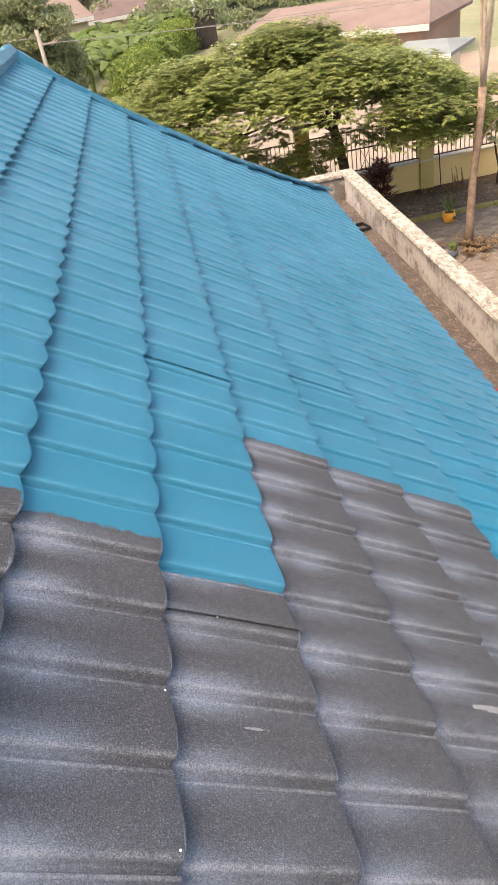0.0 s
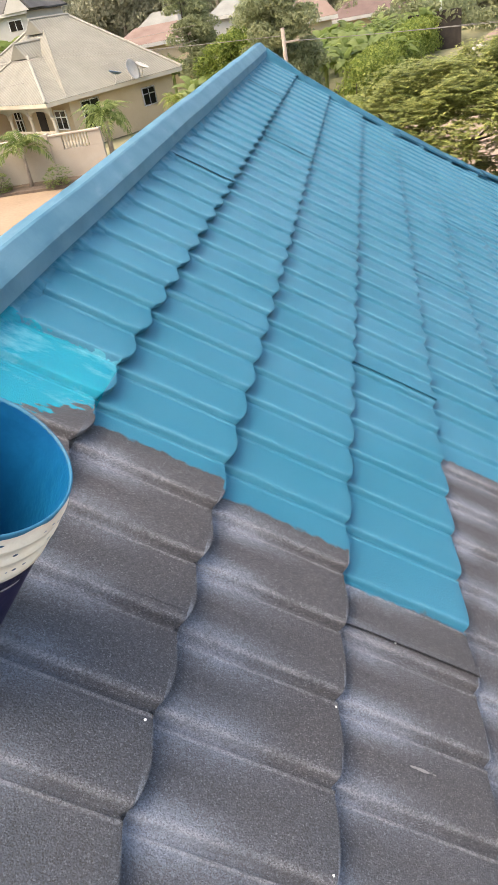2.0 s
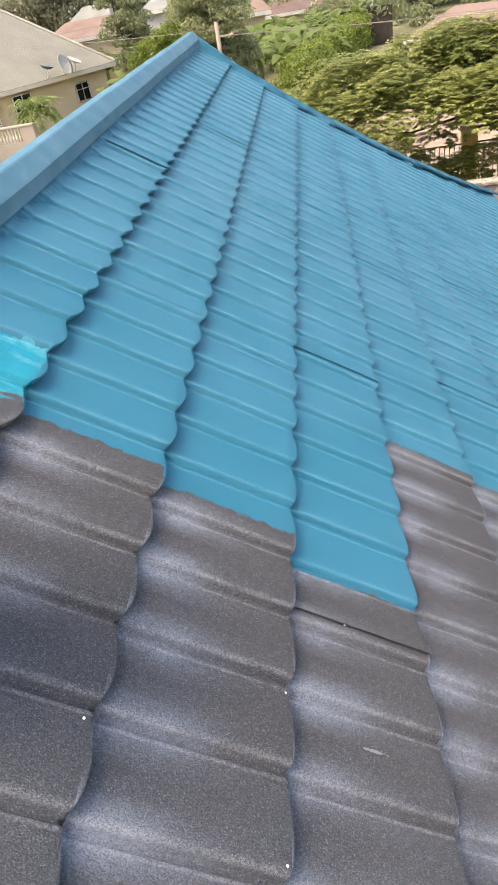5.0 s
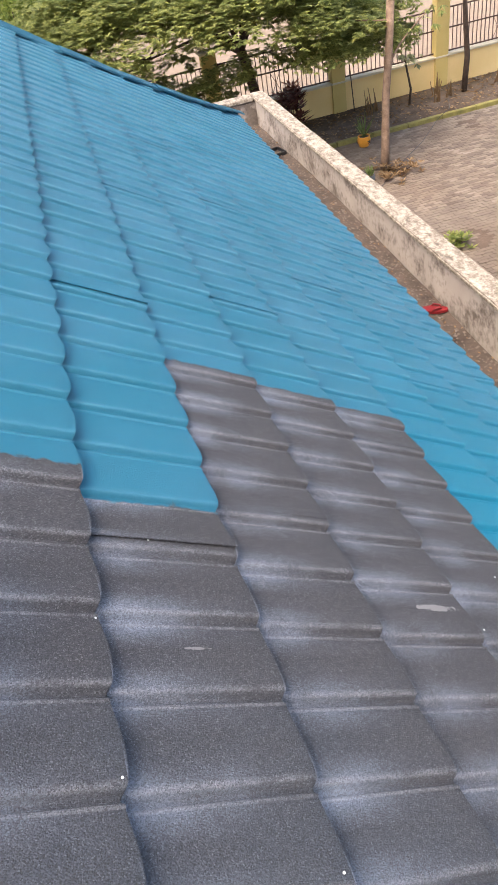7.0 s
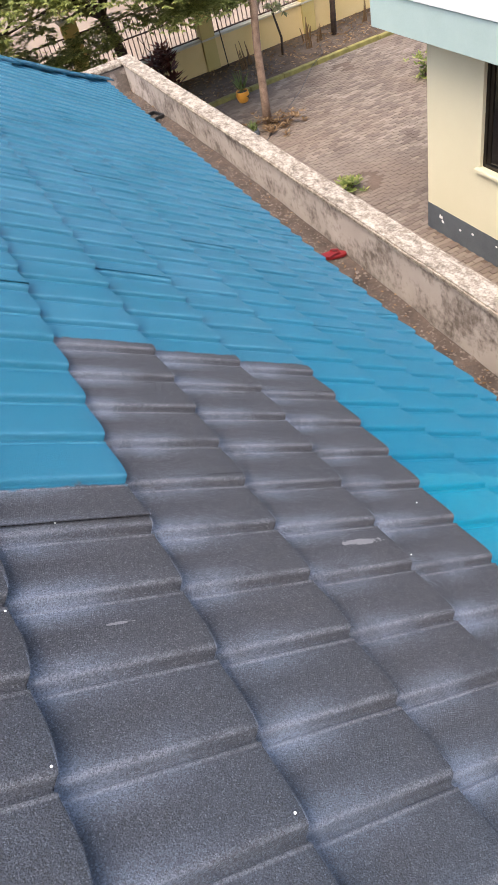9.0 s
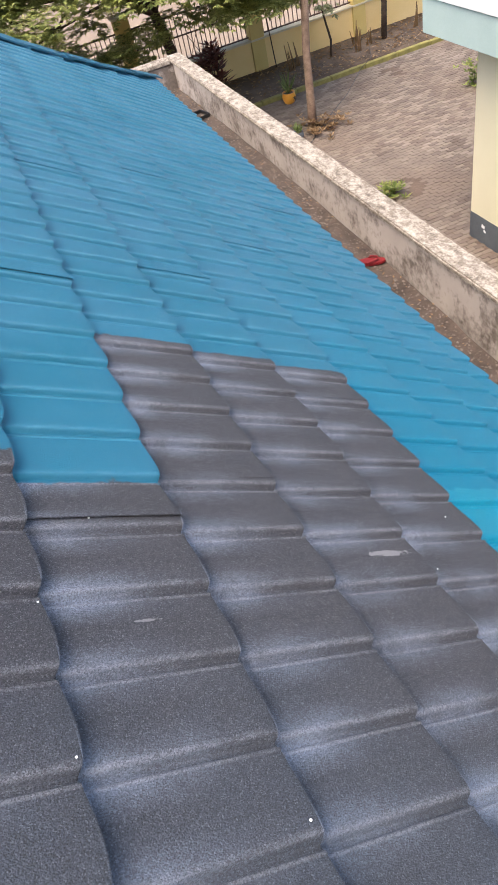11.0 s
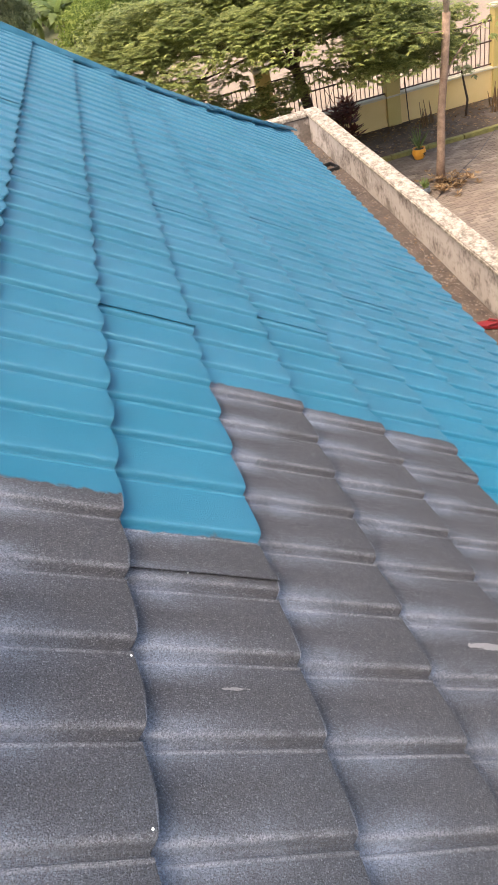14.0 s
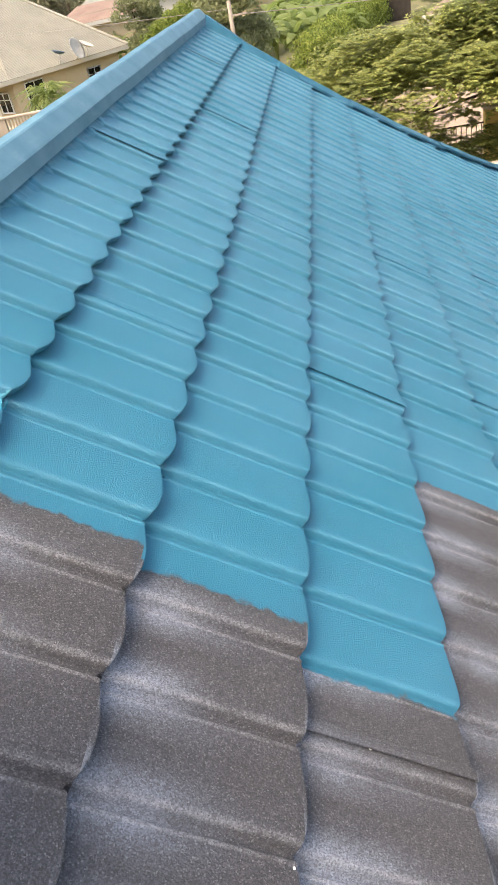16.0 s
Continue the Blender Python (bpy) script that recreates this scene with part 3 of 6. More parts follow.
# closure strip under the ridge cap, caked with paint, ragged where it follows the waves
bm = bmesh.new()
rows = []
for k in range(1100):
    v = -3.2 + 0.008 * k
    s = v / WAVE
    notch = math.exp(-((((s + 0.5) % 1.0) - 0.5) / 0.11) ** 2)
    reach = 0.062 + 0.030 * noise.noise(Vector((v * 9, 0.3, 0))) + 0.022 * noise.noise(Vector((v * 41, 1.3, 0))) + 0.030 * notch * (0.6 + noise.noise(Vector((v * 2.3, 5, 0))))
    rows.append([])
    for f in (0.0, 0.45, 0.8, 1.0):
        u = 0.030 + (max(reach, 0.042) - 0.030) * f
        lump = 0.005 * noise.noise(Vector((v * 90, u * 90, 2))) + 0.007 * notch
        rows[-1].append(bm.verts.new((u, v, -STEP * 0.82 + wave_height(s) * 0.94 + (0.009 * (1 - f) + lump + 0.002 if f < 1 else -0.002))))
for a, b in zip(rows, rows[1:]):
    for j in range(3):
        bm.faces.new((a[j], a[j + 1], b[j + 1], b[j]))
part("closure_strip", bm, M_ROOF, roof, "ragged closure strip caked with blue paint", True)


# hip cap on this side, and its twin on the far side
def roof_point(u, lift=0.0, mirrored=False):
    p = ROOF @ Vector((u, hip_v(u), lift))
    return Vector((-p.x, p.y, p.z)) if mirrored else p


def hip_cap(name, mirrored, wide=0.11):
    stations = [0.0, 0.45, 0.95, 1.5, 2.05, 2.6, 3.1, 3.6, EAVE - 0.02]
    for k, (u0, u1) in enumerate(zip(stations, stations[1:])):
        rise = 0.03 * max(0.0, 1 - u0 / 0.5)
        a, b = (roof_point(u, 0.035 + 0.03 * max(0.0, 1 - u / 0.5), mirrored) for u in (u0, u1))
        y = (b - a).normalized()
        side = y.cross(Vector((0, 0, 1))).normalized()
        up = side.cross(y)
        ob = part(name, cap((b - a).length + 0.03, wide, 0.06 + rise, 0.03), M_BLUE, roof)
        m3 = Matrix((side, y, up)).transposed().to_4x4()
        m3.translation = a + up * (0.004 * (k % 2))
        ob.matrix_world = m3


EAVE_X, EAVE_Z = EAVE * math.cos(SLOPE), RIDGE_Z - EAVE * math.sin(SLOPE)
hip_cap("hip_cap", False)
hip_cap("hip_cap", True)


def sheet(name, corners, thick, material, parent):
    bm = bmesh.new()
    bm.faces.new([bm.verts.new(c) for c in corners])
    bmesh.ops.solidify(bm, geom=bm.faces[:], thickness=thick)
    bmesh.ops.recalc_face_normals(bm, faces=bm.faces[:])
    ob = part(name, bm, material, parent)
    ob.matrix_parent_inverse = parent.matrix_world.inverted()
    return ob


# the slope behind the ridge, the bowed hip end, the boarding under the tiles
HIP_US = [EAVE * k / 10 for k in range(11)]
sheet("back_slope", [(0, -6.5, RIDGE_Z)] + [roof_point(u, 0, True) for u in HIP_US] + [(-EAVE_X, -6.5, EAVE_Z)], 0.02, M_BLUE, roof)
bm = bmesh.new()
ends = [(bm.verts.new(roof_point(u, -0.012)), bm.verts.new(roof_point(u, -0.012, True))) for u in HIP_US[1:]]
tip = bm.verts.new(roof_point(0, -0.012))
bm.faces.new((tip, ends[0][0], ends[0][1]))
for (a, b), (c, d) in zip(ends, ends[1:]):
    bm.faces.new((a, c, d, b))
part("hip_end", bm, M_BLUE, roof).matrix_parent_inverse = roof.matrix_world.inverted()
low = [ROOF @ Vector((eave_u(v) - 0.05, v, -0.06)) for v in (HIP_FOOT - 0.2, 4.0, 0.0, -6.5)]
sheet("boarding", [ROOF @ Vector((0.03, -6.5, -0.06))] + [ROOF @ Vector((u, hip_v(u) - 0.06, -0.06)) for u in [0.03] + HIP_US[1:-1]] + low, 0.02, M_DARKWOOD, roof)

# screw heads that hold the panels
screw = mesh_of(lathe([(0.0, 0.0018), (0.0016, 0.0014), (0.0026, 0.0004), (0.0026, -0.004)], 8), "screw", M_WHITE)
for u, v in ((1.100, -1.121), (1.101, -1.445), (2.485, -0.825), (2.275, -1.042), (1.465, -1.619), (1.256, -0.880), (0.722, -1.31)):
    ob = new("screw", screw)
    ob.parent = roof
    s = v / WAVE
    f = (u / COURSE) % 1.0
    ob.matrix_basis = Matrix.Translation((u, v, -STEP * (1 - f) + wave_height(s) * (0.93 + 0.12 * f) + 0.002))

# ---- the box gutter and parapet round the roof ----
PAR_IN, PAR_OUT, PAR_TOP, GUTTER_Z, END_Y = 3.97, 4.16, 3.45, 2.84, 9.20


def gutter_z(y):
    """The gutter's silt lies deeper towards the far end."""
    return 2.84 + 0.042 * min(max(y, 0.0), 5.0)



def wavy_box(x0, x1, y0, y1, z0, z1, step=0.35, amount=0.006, seed=1):
    """A box of old masonry: subdivided and slightly uneven, with worn edges."""
    bm = box(x0, x1, y0, y1, z0, z1)
    cuts = max(1, int(max(x1 - x0, y1 - y0) / step))
    axis = 1 if y1 - y0 > x1 - x0 else 0
    long_edges = [e for e in bm.edges if abs((e.verts[0].co - e.verts[1].co)[axis]) > 0.5 * max(x1 - x0, y1 - y0)]
    bmesh.ops.subdivide_edges(bm, edges=long_edges, cuts=cuts, use_grid_fill=True)
    bmesh.ops.bevel(bm, geom=[e for e in bm.edges if e.calc_face_angle(0) > 0.6], offset=0.012, segments=2, affect="EDGES")
    r = random.Random(seed)
    for v in bm.verts:
        n = noise.noise_vector(v.co * 2.3)
        v.co += n * amount
    return bm


parapet = base("wall_parapet", Matrix(), "low parapet wall of flaking white paint and black lichen", "wall", kind="structure")
part("parapet_wall", wavy_box(PAR_IN, PAR_OUT - 0.01, -6.5, END_Y, 0.0, PAR_TOP - 0.05), M_FLAKE, parapet)
part("coping", wavy_box(PAR_IN - 0.025, PAR_OUT + 0.01, -6.5, END_Y + 0.235, PAR_TOP - 0.05, PAR_TOP, 0.3, 0.008), M_COPING, parapet)
part("end_wall", wavy_box(-4.0, PAR_OUT - 0.01, END_Y + 0.003, END_Y + 0.20, 0.0, PAR_TOP - 0.06, 0.35, 0.006, 3), M_FLAKE_DARK, parapet)
part("end_coping", wavy_box(-4.0, PAR_IN - 0.028, END_Y - 0.02, END_Y + 0.22, PAR_TOP - 0.06, PAR_TOP - 0.004, 0.3, 0.008, 4), M_COPING, parapet)
bm = wavy_box(2.9, PAR_IN - 0.003, -6.5, END_Y - 0.003, GUTTER_Z - 0.15, GUTTER_Z, 0.25, 0.018, 5)
for v in bm.verts:
    if v.co.z > GUTTER_Z - 0.06:
        v.co.z += gutter_z(v.co.y) - GUTTER_Z
tagged(part("gutter_floor", bm, M_SILT), "silted box gutter floor behind the parapet", "gutter", kind="structure")
tagged(part("fascia_board", box(3.0, 3.03, -6.5, HIP_FOOT - 0.15, GUTTER_Z + 0.3, 3.79), M_DARKWOOD), "dark timber fascia board under the eave", "fascia", kind="structure")
tagged(part("wall_house", box(-3.0, 2.9, -6.5, HIP_FOOT - 0.4, 0, GUTTER_Z - 0.16), M_PLASTER), "plastered house wall under the roof", "wall", kind="structure")

# rubble and leaf litter lying in the gutter
rnd = random.Random(21)


def stone_cloud(count, where, size, seed):
    """Many small uneven stones in one mesh."""
    r = random.Random(seed)
    verts, faces = [], []
    shape = [(1, 0, 0), (-1, 0, 0), (0, 1, 0), (0, -1, 0), (0, 0, 1), (0, 0, -0.6)]
    tri = [(0, 2, 4), (2, 1, 4), (1, 3, 4), (3, 0, 4), (2, 0, 5), (1, 2, 5), (3, 1, 5), (0, 3, 5)]
    for _ in range(count):
        p = where(r)
        s = size * r.uniform(0.4, 1.6) * (2.0 if r.random() < 0.06 else 1)
        rot = Euler((r.uniform(-0.4, 0.4), r.uniform(-0.4, 0.4), r.uniform(0, 6.3))).to_matrix()
        k = len(verts)
        for q in shape:
            d = rot @ Vector((q[0] * r.uniform(0.7, 1.3), q[1] * r.uniform(0.5, 1.0), q[2] * r.uniform(0.4, 0.8))) * s
            verts.append((p[0] + d.x, p[1] + d.y, p[2] + d.z))
        faces += [(a + k, b + k, c + k) for a, b, c in tri]
    me = bpy.data.meshes.new("stones")
    me.from_pydata(verts, [], faces)
    return me


def soup(name, me, material, label, category, kind="stuff"):
    me.materials.append(material)
    return tagged(new(name, me), label, category, kind=kind)


def in_gutter(r, off, lift):
    y = r.uniform(-2, END_Y - 0.05)
    return PAR_IN - 0.02 - off, y, gutter_z(y) + lift


soup("gutter_rubble", stone_cloud(2600, lambda r: in_gutter(r, abs(r.gauss(0, 0.30)) % 0.85, 0.003), 0.011, 3), M_RUBBLE,
     "broken plaster and grit lying in the gutter", "rubble")


def leaf_litter(count, where, size, seed):
    r = random.Random(seed)
    verts, faces = [], []
    for _ in range(count):
        p = Vector(where(r))
        a = r.uniform(0, 6.3)
        s = size * r.uniform(0.5, 1.5)
        x, y = Vector((math.cos(a), math.sin(a), r.uniform(-0.2, 0.3))) * s, Vector((-math.sin(a), math.cos(a), r.uniform(-0.3, 0.3))) * s * 0.45
        k = len(verts)
        verts += [tuple(p - x), tuple(p + y + Vector((0, 0, 0.2 * s))), tuple(p + x), tuple(p - y + Vector((0, 0, 0.15 * s)))]
        faces.append((k, k + 1, k + 2, k + 3))
    me = bpy.data.meshes.new("litter")
    me.from_pydata(verts, [], faces)
    return me


soup("gutter_leaves", leaf_litter(600, lambda r: in_gutter(r, r.random() * 0.7, 0.016), 0.015, 8), M_DRY, "dry leaf litter in the gutter", "leaves")

# white chips on the silt
for x, y, s in ((3.72, 8.6, 0.035), (3.66, 8.45, 0.028), (3.70, 5.05, 0.022), (3.62, 4.4, 0.02)):
    bm = bmesh.new()
    bmesh.ops.create_icosphere(bm, subdivisions=1, radius=s)
    for v in bm.verts:
        v.co = Vector((v.co.x * 1.3, v.co.y * 0.9, v.co.z * 0.6)) * (1 + 0.3 * noise.noise(v.co * 40))
    ob = part("plaster_chip", bm, M_WHITE)
    ob.location = (x, y, gutter_z(y) + s * 0.45)
    tagged(ob, "white chip of fallen plaster in the gutter", "chip", "plaster chips")


def slipper(m):
    """A worn sandal: sole and strap."""
    ob = base("sandal", m, "red rubber sandal lying in the gutter silt", "sandal")
    bm = bmesh.new()
    outline = [(0.135 * math.cos(a), 0.048 * math.sin(a) * (1 + 0.18 * math.cos(a))) for a in [k * math.tau / 24 for k in range(24)]]
    low = [bm.verts.new((x, y, 0)) for x, y in outline]
    top = [bm.verts.new((x * 0.97, y * 0.95, 0.022 + 0.012 * (x < -0.02))) for x, y in outline]
    bm.faces.new(low[::-1])
    bm.faces.new(top)
    for k in range(24):
        bm.faces.new((low[k], low[(k + 1) % 24], top[(k + 1) % 24], top[k]))
    part("sole", bm, M_RED, ob)
    bm = bmesh.new()
    for side in (-1, 1):
        add_tube(bm, [(0.075, 0, 0.022), (0.055, 0.022 * side, 0.05), (0.0, 0.045 * side, 0.045), (-0.03, 0.046 * side, 0.02)], [0.007, 0.010, 0.010, 0.007], 8)
    part("strap", bm, M_RED, ob)
    return ob


slipper(pose(3.84, 3.06, gutter_z(3.06) + 0.012, 4, -3, -30))
ob = base("drain_box", pose(3.80, 7.72, gutter_z(7.72) - 0.05, 0, 0, 12), "black plastic tray lying in the gutter", "tray")
part("tray_floor", box(-0.10, 0.10, -0.13, 0.13, 0.0, 0.012), M_BLACK, ob)
for a in ((-0.10, -0.088, -0.13, 0.13), (0.088, 0.10, -0.13, 0.13), (-0.088, 0.088, -0.13, -0.118), (-0.088, 0.088, 0.118, 0.13)):
    part("tray_side", box(*a, 0.0125, 0.10, 0.003), M_BLACK, ob)

# ---- the paint bucket on the roof ----
bucket = base("paint_bucket", ROOF @ Matrix.Translation((0.298, -1.317, 0.023)) @ Matrix.Rotation(radians(-4.4), 4, "X") @ Matrix.Rotation(radians(-2.2), 4, "Y") @ Matrix.Rotation(radians(-98), 4, "Z"),
              "open paint bucket, wet blue inside, navy label, on the roof tiles", "bucket")
RT, RB, HT = 0.1545, 0.130, 0.363


def bucket_r(z):
    return RB + (RT - RB) * z / HT


LABEL_LOW, LABEL_TOP = 0.022, 0.252
wall_profile = [(0, 0.006), (RB * 0.94, 0.006), (RB * 0.96, 0.0), (RB, 0.002)]
for z, out in ((LABEL_LOW, 0), (LABEL_TOP, 0), (0.256, 0.001), (0.260, 0.005), (0.276, 0.005), (0.279, 0.0015), (0.298, 0.0015), (0.301, 0.0065), (0.307, 0.0065), (0.310, 0.002), (0.327, 0.002), (0.330, 0.0055), (0.336, 0.0055), (0.340, 0.0008), (0.356, 0.0012)):
    wall_profile.append((bucket_r(z) + out, z))
part("shell", lathe(wall_profile + [(RT - 0.0012, HT), (RT - 0.0030, HT - 0.002), (bucket_r(0.33) - 0.0035, 0.33)], 72), M_BUCKETWHITE, bucket, "dirty white plastic with ribs under the rim", True)
part("paint_film", lathe([(RT - 0.0036, HT - 0.004), (bucket_r(0.33) - 0.0050, 0.33), (bucket_r(0.2) - 0.0060, 0.2), (bucket_r(0.05) - 0.0060, 0.05), (bucket_r(0.045) - 0.012, 0.042), (0, 0.040)], 72), M_WETBLUE, bucket, "wet blue paint inside", True)
bm = lathe([(RT - 0.0040, HT - 0.008), (RT - 0.0032, HT), (RT - 0.0012, HT + 0.001), (RT + 0.0008, HT - 0.0015), (RT + 0.0010, HT - 0.0042)], 96)
for v in bm.verts:
    if v.co.z < HT - 0.004 and math.hypot(v.co.x, v.co.y) > RT:
        v.co.z -= 0.0005 + 0.008 * noise.noise(Vector((v.co.x, v.co.y, 0)) * 30)
part("rim", bm, M_RIMBLUE, bucket, "rim smeared with half-dry blue paint", True)


def on_bucket(name, a0, a1, z0, z1, material, parent, lift, label="", edge=0.0):
    """A thin printed patch that follows the bucket's wall, between two angles and heights."""
    bm = bmesh.new()
    n, rows = max(2, int((a1 - a0) / 4)), 6
    grid = []
    for j in range(rows + 1):
        f = j / rows
        row = []
        for k in range(n + 1):
            g = k / n
            z = z0 + (z1 - z0) * f
            squeeze = math.sqrt(max(0.0, 1 - (2 * f - 1) ** 2)) if edge == "round" else 1.0
            a = radians((a0 + a1) / 2 + (a1 - a0) * (g - 0.5) * max(squeeze, 0.02))
            if edge and edge != "round" and k in (0, n):
                a += radians(edge * noise.noise(Vector((z * 60, k, 3))))
            r = bucket_r(z) + lift
            row.append(bm.verts.new((r * math.cos(a), r * math.sin(a), z)))
        grid.append(row)
    for p, q in zip(grid, grid[1:]):
        for k in range(n):
            bm.faces.new((p[k], p[k + 1], q[k + 1], q[k]))
    bmesh.ops.solidify(bm, geom=bm.faces[:], thickness=-0.0004)
    return part(name, bm, material, parent, label, True)


label = on_bucket("label", -180, 180, LABEL_LOW, LABEL_TOP, M_NAVY, bucket, 0.0012, "scuffed navy blue paper label")
on_bucket("yellow_blot", 8, 35, 0.135, 0.262, M_LABELYELLOW, label, 0.0022, edge=9)
on_bucket("logo", 34, 57, 0.186, 0.206, M_LABELRED, label, 0.0026, edge="round")
on_bucket("logo_bar", 38, 52, 0.193, 0.199, M_LABELTEXT, label, 0.0036)
for k, (a0, a1) in enumerate(((36, 58), (30, 55), (33, 48), (28, 62), (28, 60), (26, 50), (26, 44))):
    on_bucket("text_bar", a0, a1, 0.1765 - 0.0105 * k, 0.1787 - 0.0105 * k, M_LABELTEXT, label, 0.0024)
for k, (a0, a1) in enumerate(((26, 52), (26, 48))):
    on_bucket("text_bar", a0, a1, 0.0945 - 0.010 * k, 0.0967 - 0.010 * k, M_LABELTEXT, label, 0.0024)
on_bucket("heading_bar", 28, 42, 0.066, 0.073, M_LABELTEXT, label, 0.0024)
on_bucket("heading_bar", 66, 80, 0.228, 0.233, M_LABELTEXT, label, 0.0024)
on_bucket("paint_run", 66, 76, 0.012, 0.045, M_RIMBLUE, label, 0.003, "dried blue-green paint run", 3)
rnd = random.Random(5)
for k in range(40):
    a, z = rnd.uniform(-20, 110), rnd.choice((0.266, 0.288, 0.318, 0.345, 0.350)) + rnd.uniform(-0.004, 0.004)
    w = rnd.uniform(0.8, 3.0)
    on_bucket("paint_fleck", a, a + w, z, z + w * 0.0018, M_WETBLUE, bucket, 0.0072, edge="round")
lug = part("handle_lug", box(-0.014, 0.014, -0.008, 0.004, -0.010, 0.010, 0.004), M_BUCKETWHITE, bucket)
lug.matrix_basis = Matrix.Rotation(radians(48), 4, "Z") @ Matrix.Translation((bucket_r(0.288) + 0.004, 0, 0.289)) @ Matrix.Rotation(radians(90), 4, "Z")
bm = bmesh.new()
pts = []
for k in range(25):
    a = radians(48 - 180 * k / 24)
    r = bucket_r(0.28) + 0.014
    pts.append((r * math.cos(a), r * math.sin(a), 0.286 - 0.045 * math.sin(math.pi * k / 24)))
add_tube(bm, pts, [0.0022] * 25, 6)
part("bail", bm, M_STEEL, bucket, "wire handle hanging down", True)

# ---- the ground ----
bm = bmesh.new()
size, cells = 900.0, 60
grid = []
for j in range(cells + 1):
    row = []
    for i in range(cells + 1):
        f, g = 2 * i / cells - 1, j / cells
        x = 500.0 * f * abs(f) ** 1.4
        y = -120 + 800.0 * g ** 1.5
        hill = 16.0 * max(0.0, min(1.0, (y - 130) / 170)) ** 1.5 * (1.0 if x < 0 else max(0.0, 1 - x / 200)) + 1.5 * noise.noise(Vector((x, y, 0)) * 0.012) * max(0.0, min(1.0, (y - 90) / 100))
        row.append(bm.verts.new((x, y, hill - 0.06)))
    grid.append(row)
for a, b in zip(grid, grid[1:]):
    for i in range(cells):
        bm.faces.new((a[i], a[i + 1], b[i + 1], b[i]))
tagged(part("ground", bm, M_GRASSY, smooth=True), "dry earth with grass reaching to wooded hills", "ground", kind="structure")

tagged(part("pavement", box(4.2, 40, -30, 15.35, -0.30, -0.012), M_JOINT), "sandy bed of the paved yard", "pavement", kind="structure")
pavement = bpy.data.objects["pavement"]
bm = box(4.2, 40, 15.62, 17.72, -0.28, 0.02)
bmesh.ops.subdivide_edges(bm, edges=bm.edges[:], cuts=1)
bmesh.ops.subdivide_edges(bm, edges=[e for e in bm.edges if abs((e.verts[0].co - e.verts[1].co).x) > 1], cuts=40, use_grid_fill=True)
for v in bm.verts:
    if v.co.z > 0:
        v.co.z += 0.05 * noise.noise(v.co * 1.7) + 0.04 * noise.noise(v.co * 0.6)
tagged(part("flower_bed", bm, M_SOIL, smooth=True), "bare dark soil of the planting bed along the fence", "flower bed", kind="structure")
soup("bed_litter", leaf_litter(1600, lambda r: (r.uniform(5, 18), r.uniform(15.7, 17.65), 0.075), 0.05, 31), M_DRY, "dry leaves and twigs on the soil", "leaves")
soup("bed_stones", stone_cloud(500, lambda r: (r.uniform(5, 18), r.uniform(15.7, 17.65), 0.05), 0.03, 32), M_RUBBLE, "small stones on the soil", "stones")

kerb = base("kerb", Matrix(), "yellow-painted concrete kerb along the planting bed", "kerb", kind="structure")
kerb_mesh = mesh_of(box(0.008, 0.992, -0.07, 0.07, -0.1, 0.075, 0.012), "kerb_stone", M_KERB)
for k in range(18):
    ob = new("kerb_stone", kerb_mesh)
    ob.parent = kerb
    ob.matrix_basis = pose(4.6 + k, 15.48 + random.uniform(-0.012, 0.012), random.uniform(-0.012, 0.004), 0, 0, random.uniform(-0.6, 0.6))

# ---- the boundary fence ----
FENCE_Y, WALL_TOP, RAIL_TOP = 17.80, 0.86, 2.02
fence = base("boundary_fence", Matrix(), "yellow boundary wall with pillars and brown iron bars above", "fence")
BAYS = [-5.6, -2.05, 1.5, 5.05, 8.6, 11.75, 15.3, 18.85, 22.4, 25.95]
for k, (a, b) in enumerate(zip(BAYS, BAYS[1:])):
    part("dwarf_wall", box(a + 0.203, b - 0.203, FENCE_Y - 0.07, FENCE_Y + 0.09, -0.2, WALL_TOP - 0.055), M_YELLOW, fence)
    part("ledge", box(a + 0.203, b - 0.203, FENCE_Y - 0.115, FENCE_Y + 0.135, WALL_TOP - 0.055, WALL_TOP, 0.008), M_LEDGE, fence)
    bars = part("bar_panel", box(a + 0.205, b - 0.205, FENCE_Y - 0.012, FENCE_Y + 0.012, WALL_TOP + 0.04, WALL_TOP + 0.075), M_IRON, fence)
    for z in (WALL_TOP + 0.62, RAIL_TOP - 0.04):
        part("rail", box(a + 0.205, b - 0.205, FENCE_Y - 0.012, FENCE_Y + 0.012, z, z + 0.035), M_IRON, bars)
    mesh = mesh_of(box(-0.0095, 0.0095, -0.0095, 0.0095, 0, RAIL_TOP - WALL_TOP - 0.08), "bar", M_WHITE_IRON)
    n = int((b - a - 0.42) / 0.125)
    for j in range(n):
        ob = new("bar", mesh)
        ob.parent = bars
        ob.location = (a + 0.26 + (b - a - 0.52) * j / (n - 1), FENCE_Y + 0.022, WALL_TOP + 0.03)
    # a pair of crossed rods in the middle of the bay
    mid = (a + b) / 2
    bm = bmesh.new()
    for s in (-1, 1):
        add_tube(bm, [(mid - 0.14 * s, FENCE_Y - 0.016, WALL_TOP + 0.08), (mid + 0.14 * s, FENCE_Y - 0.016, WALL_TOP + 0.62)], [0.008, 0.008], 5)
    part("cross_rods", bm, M_IRON, bars)
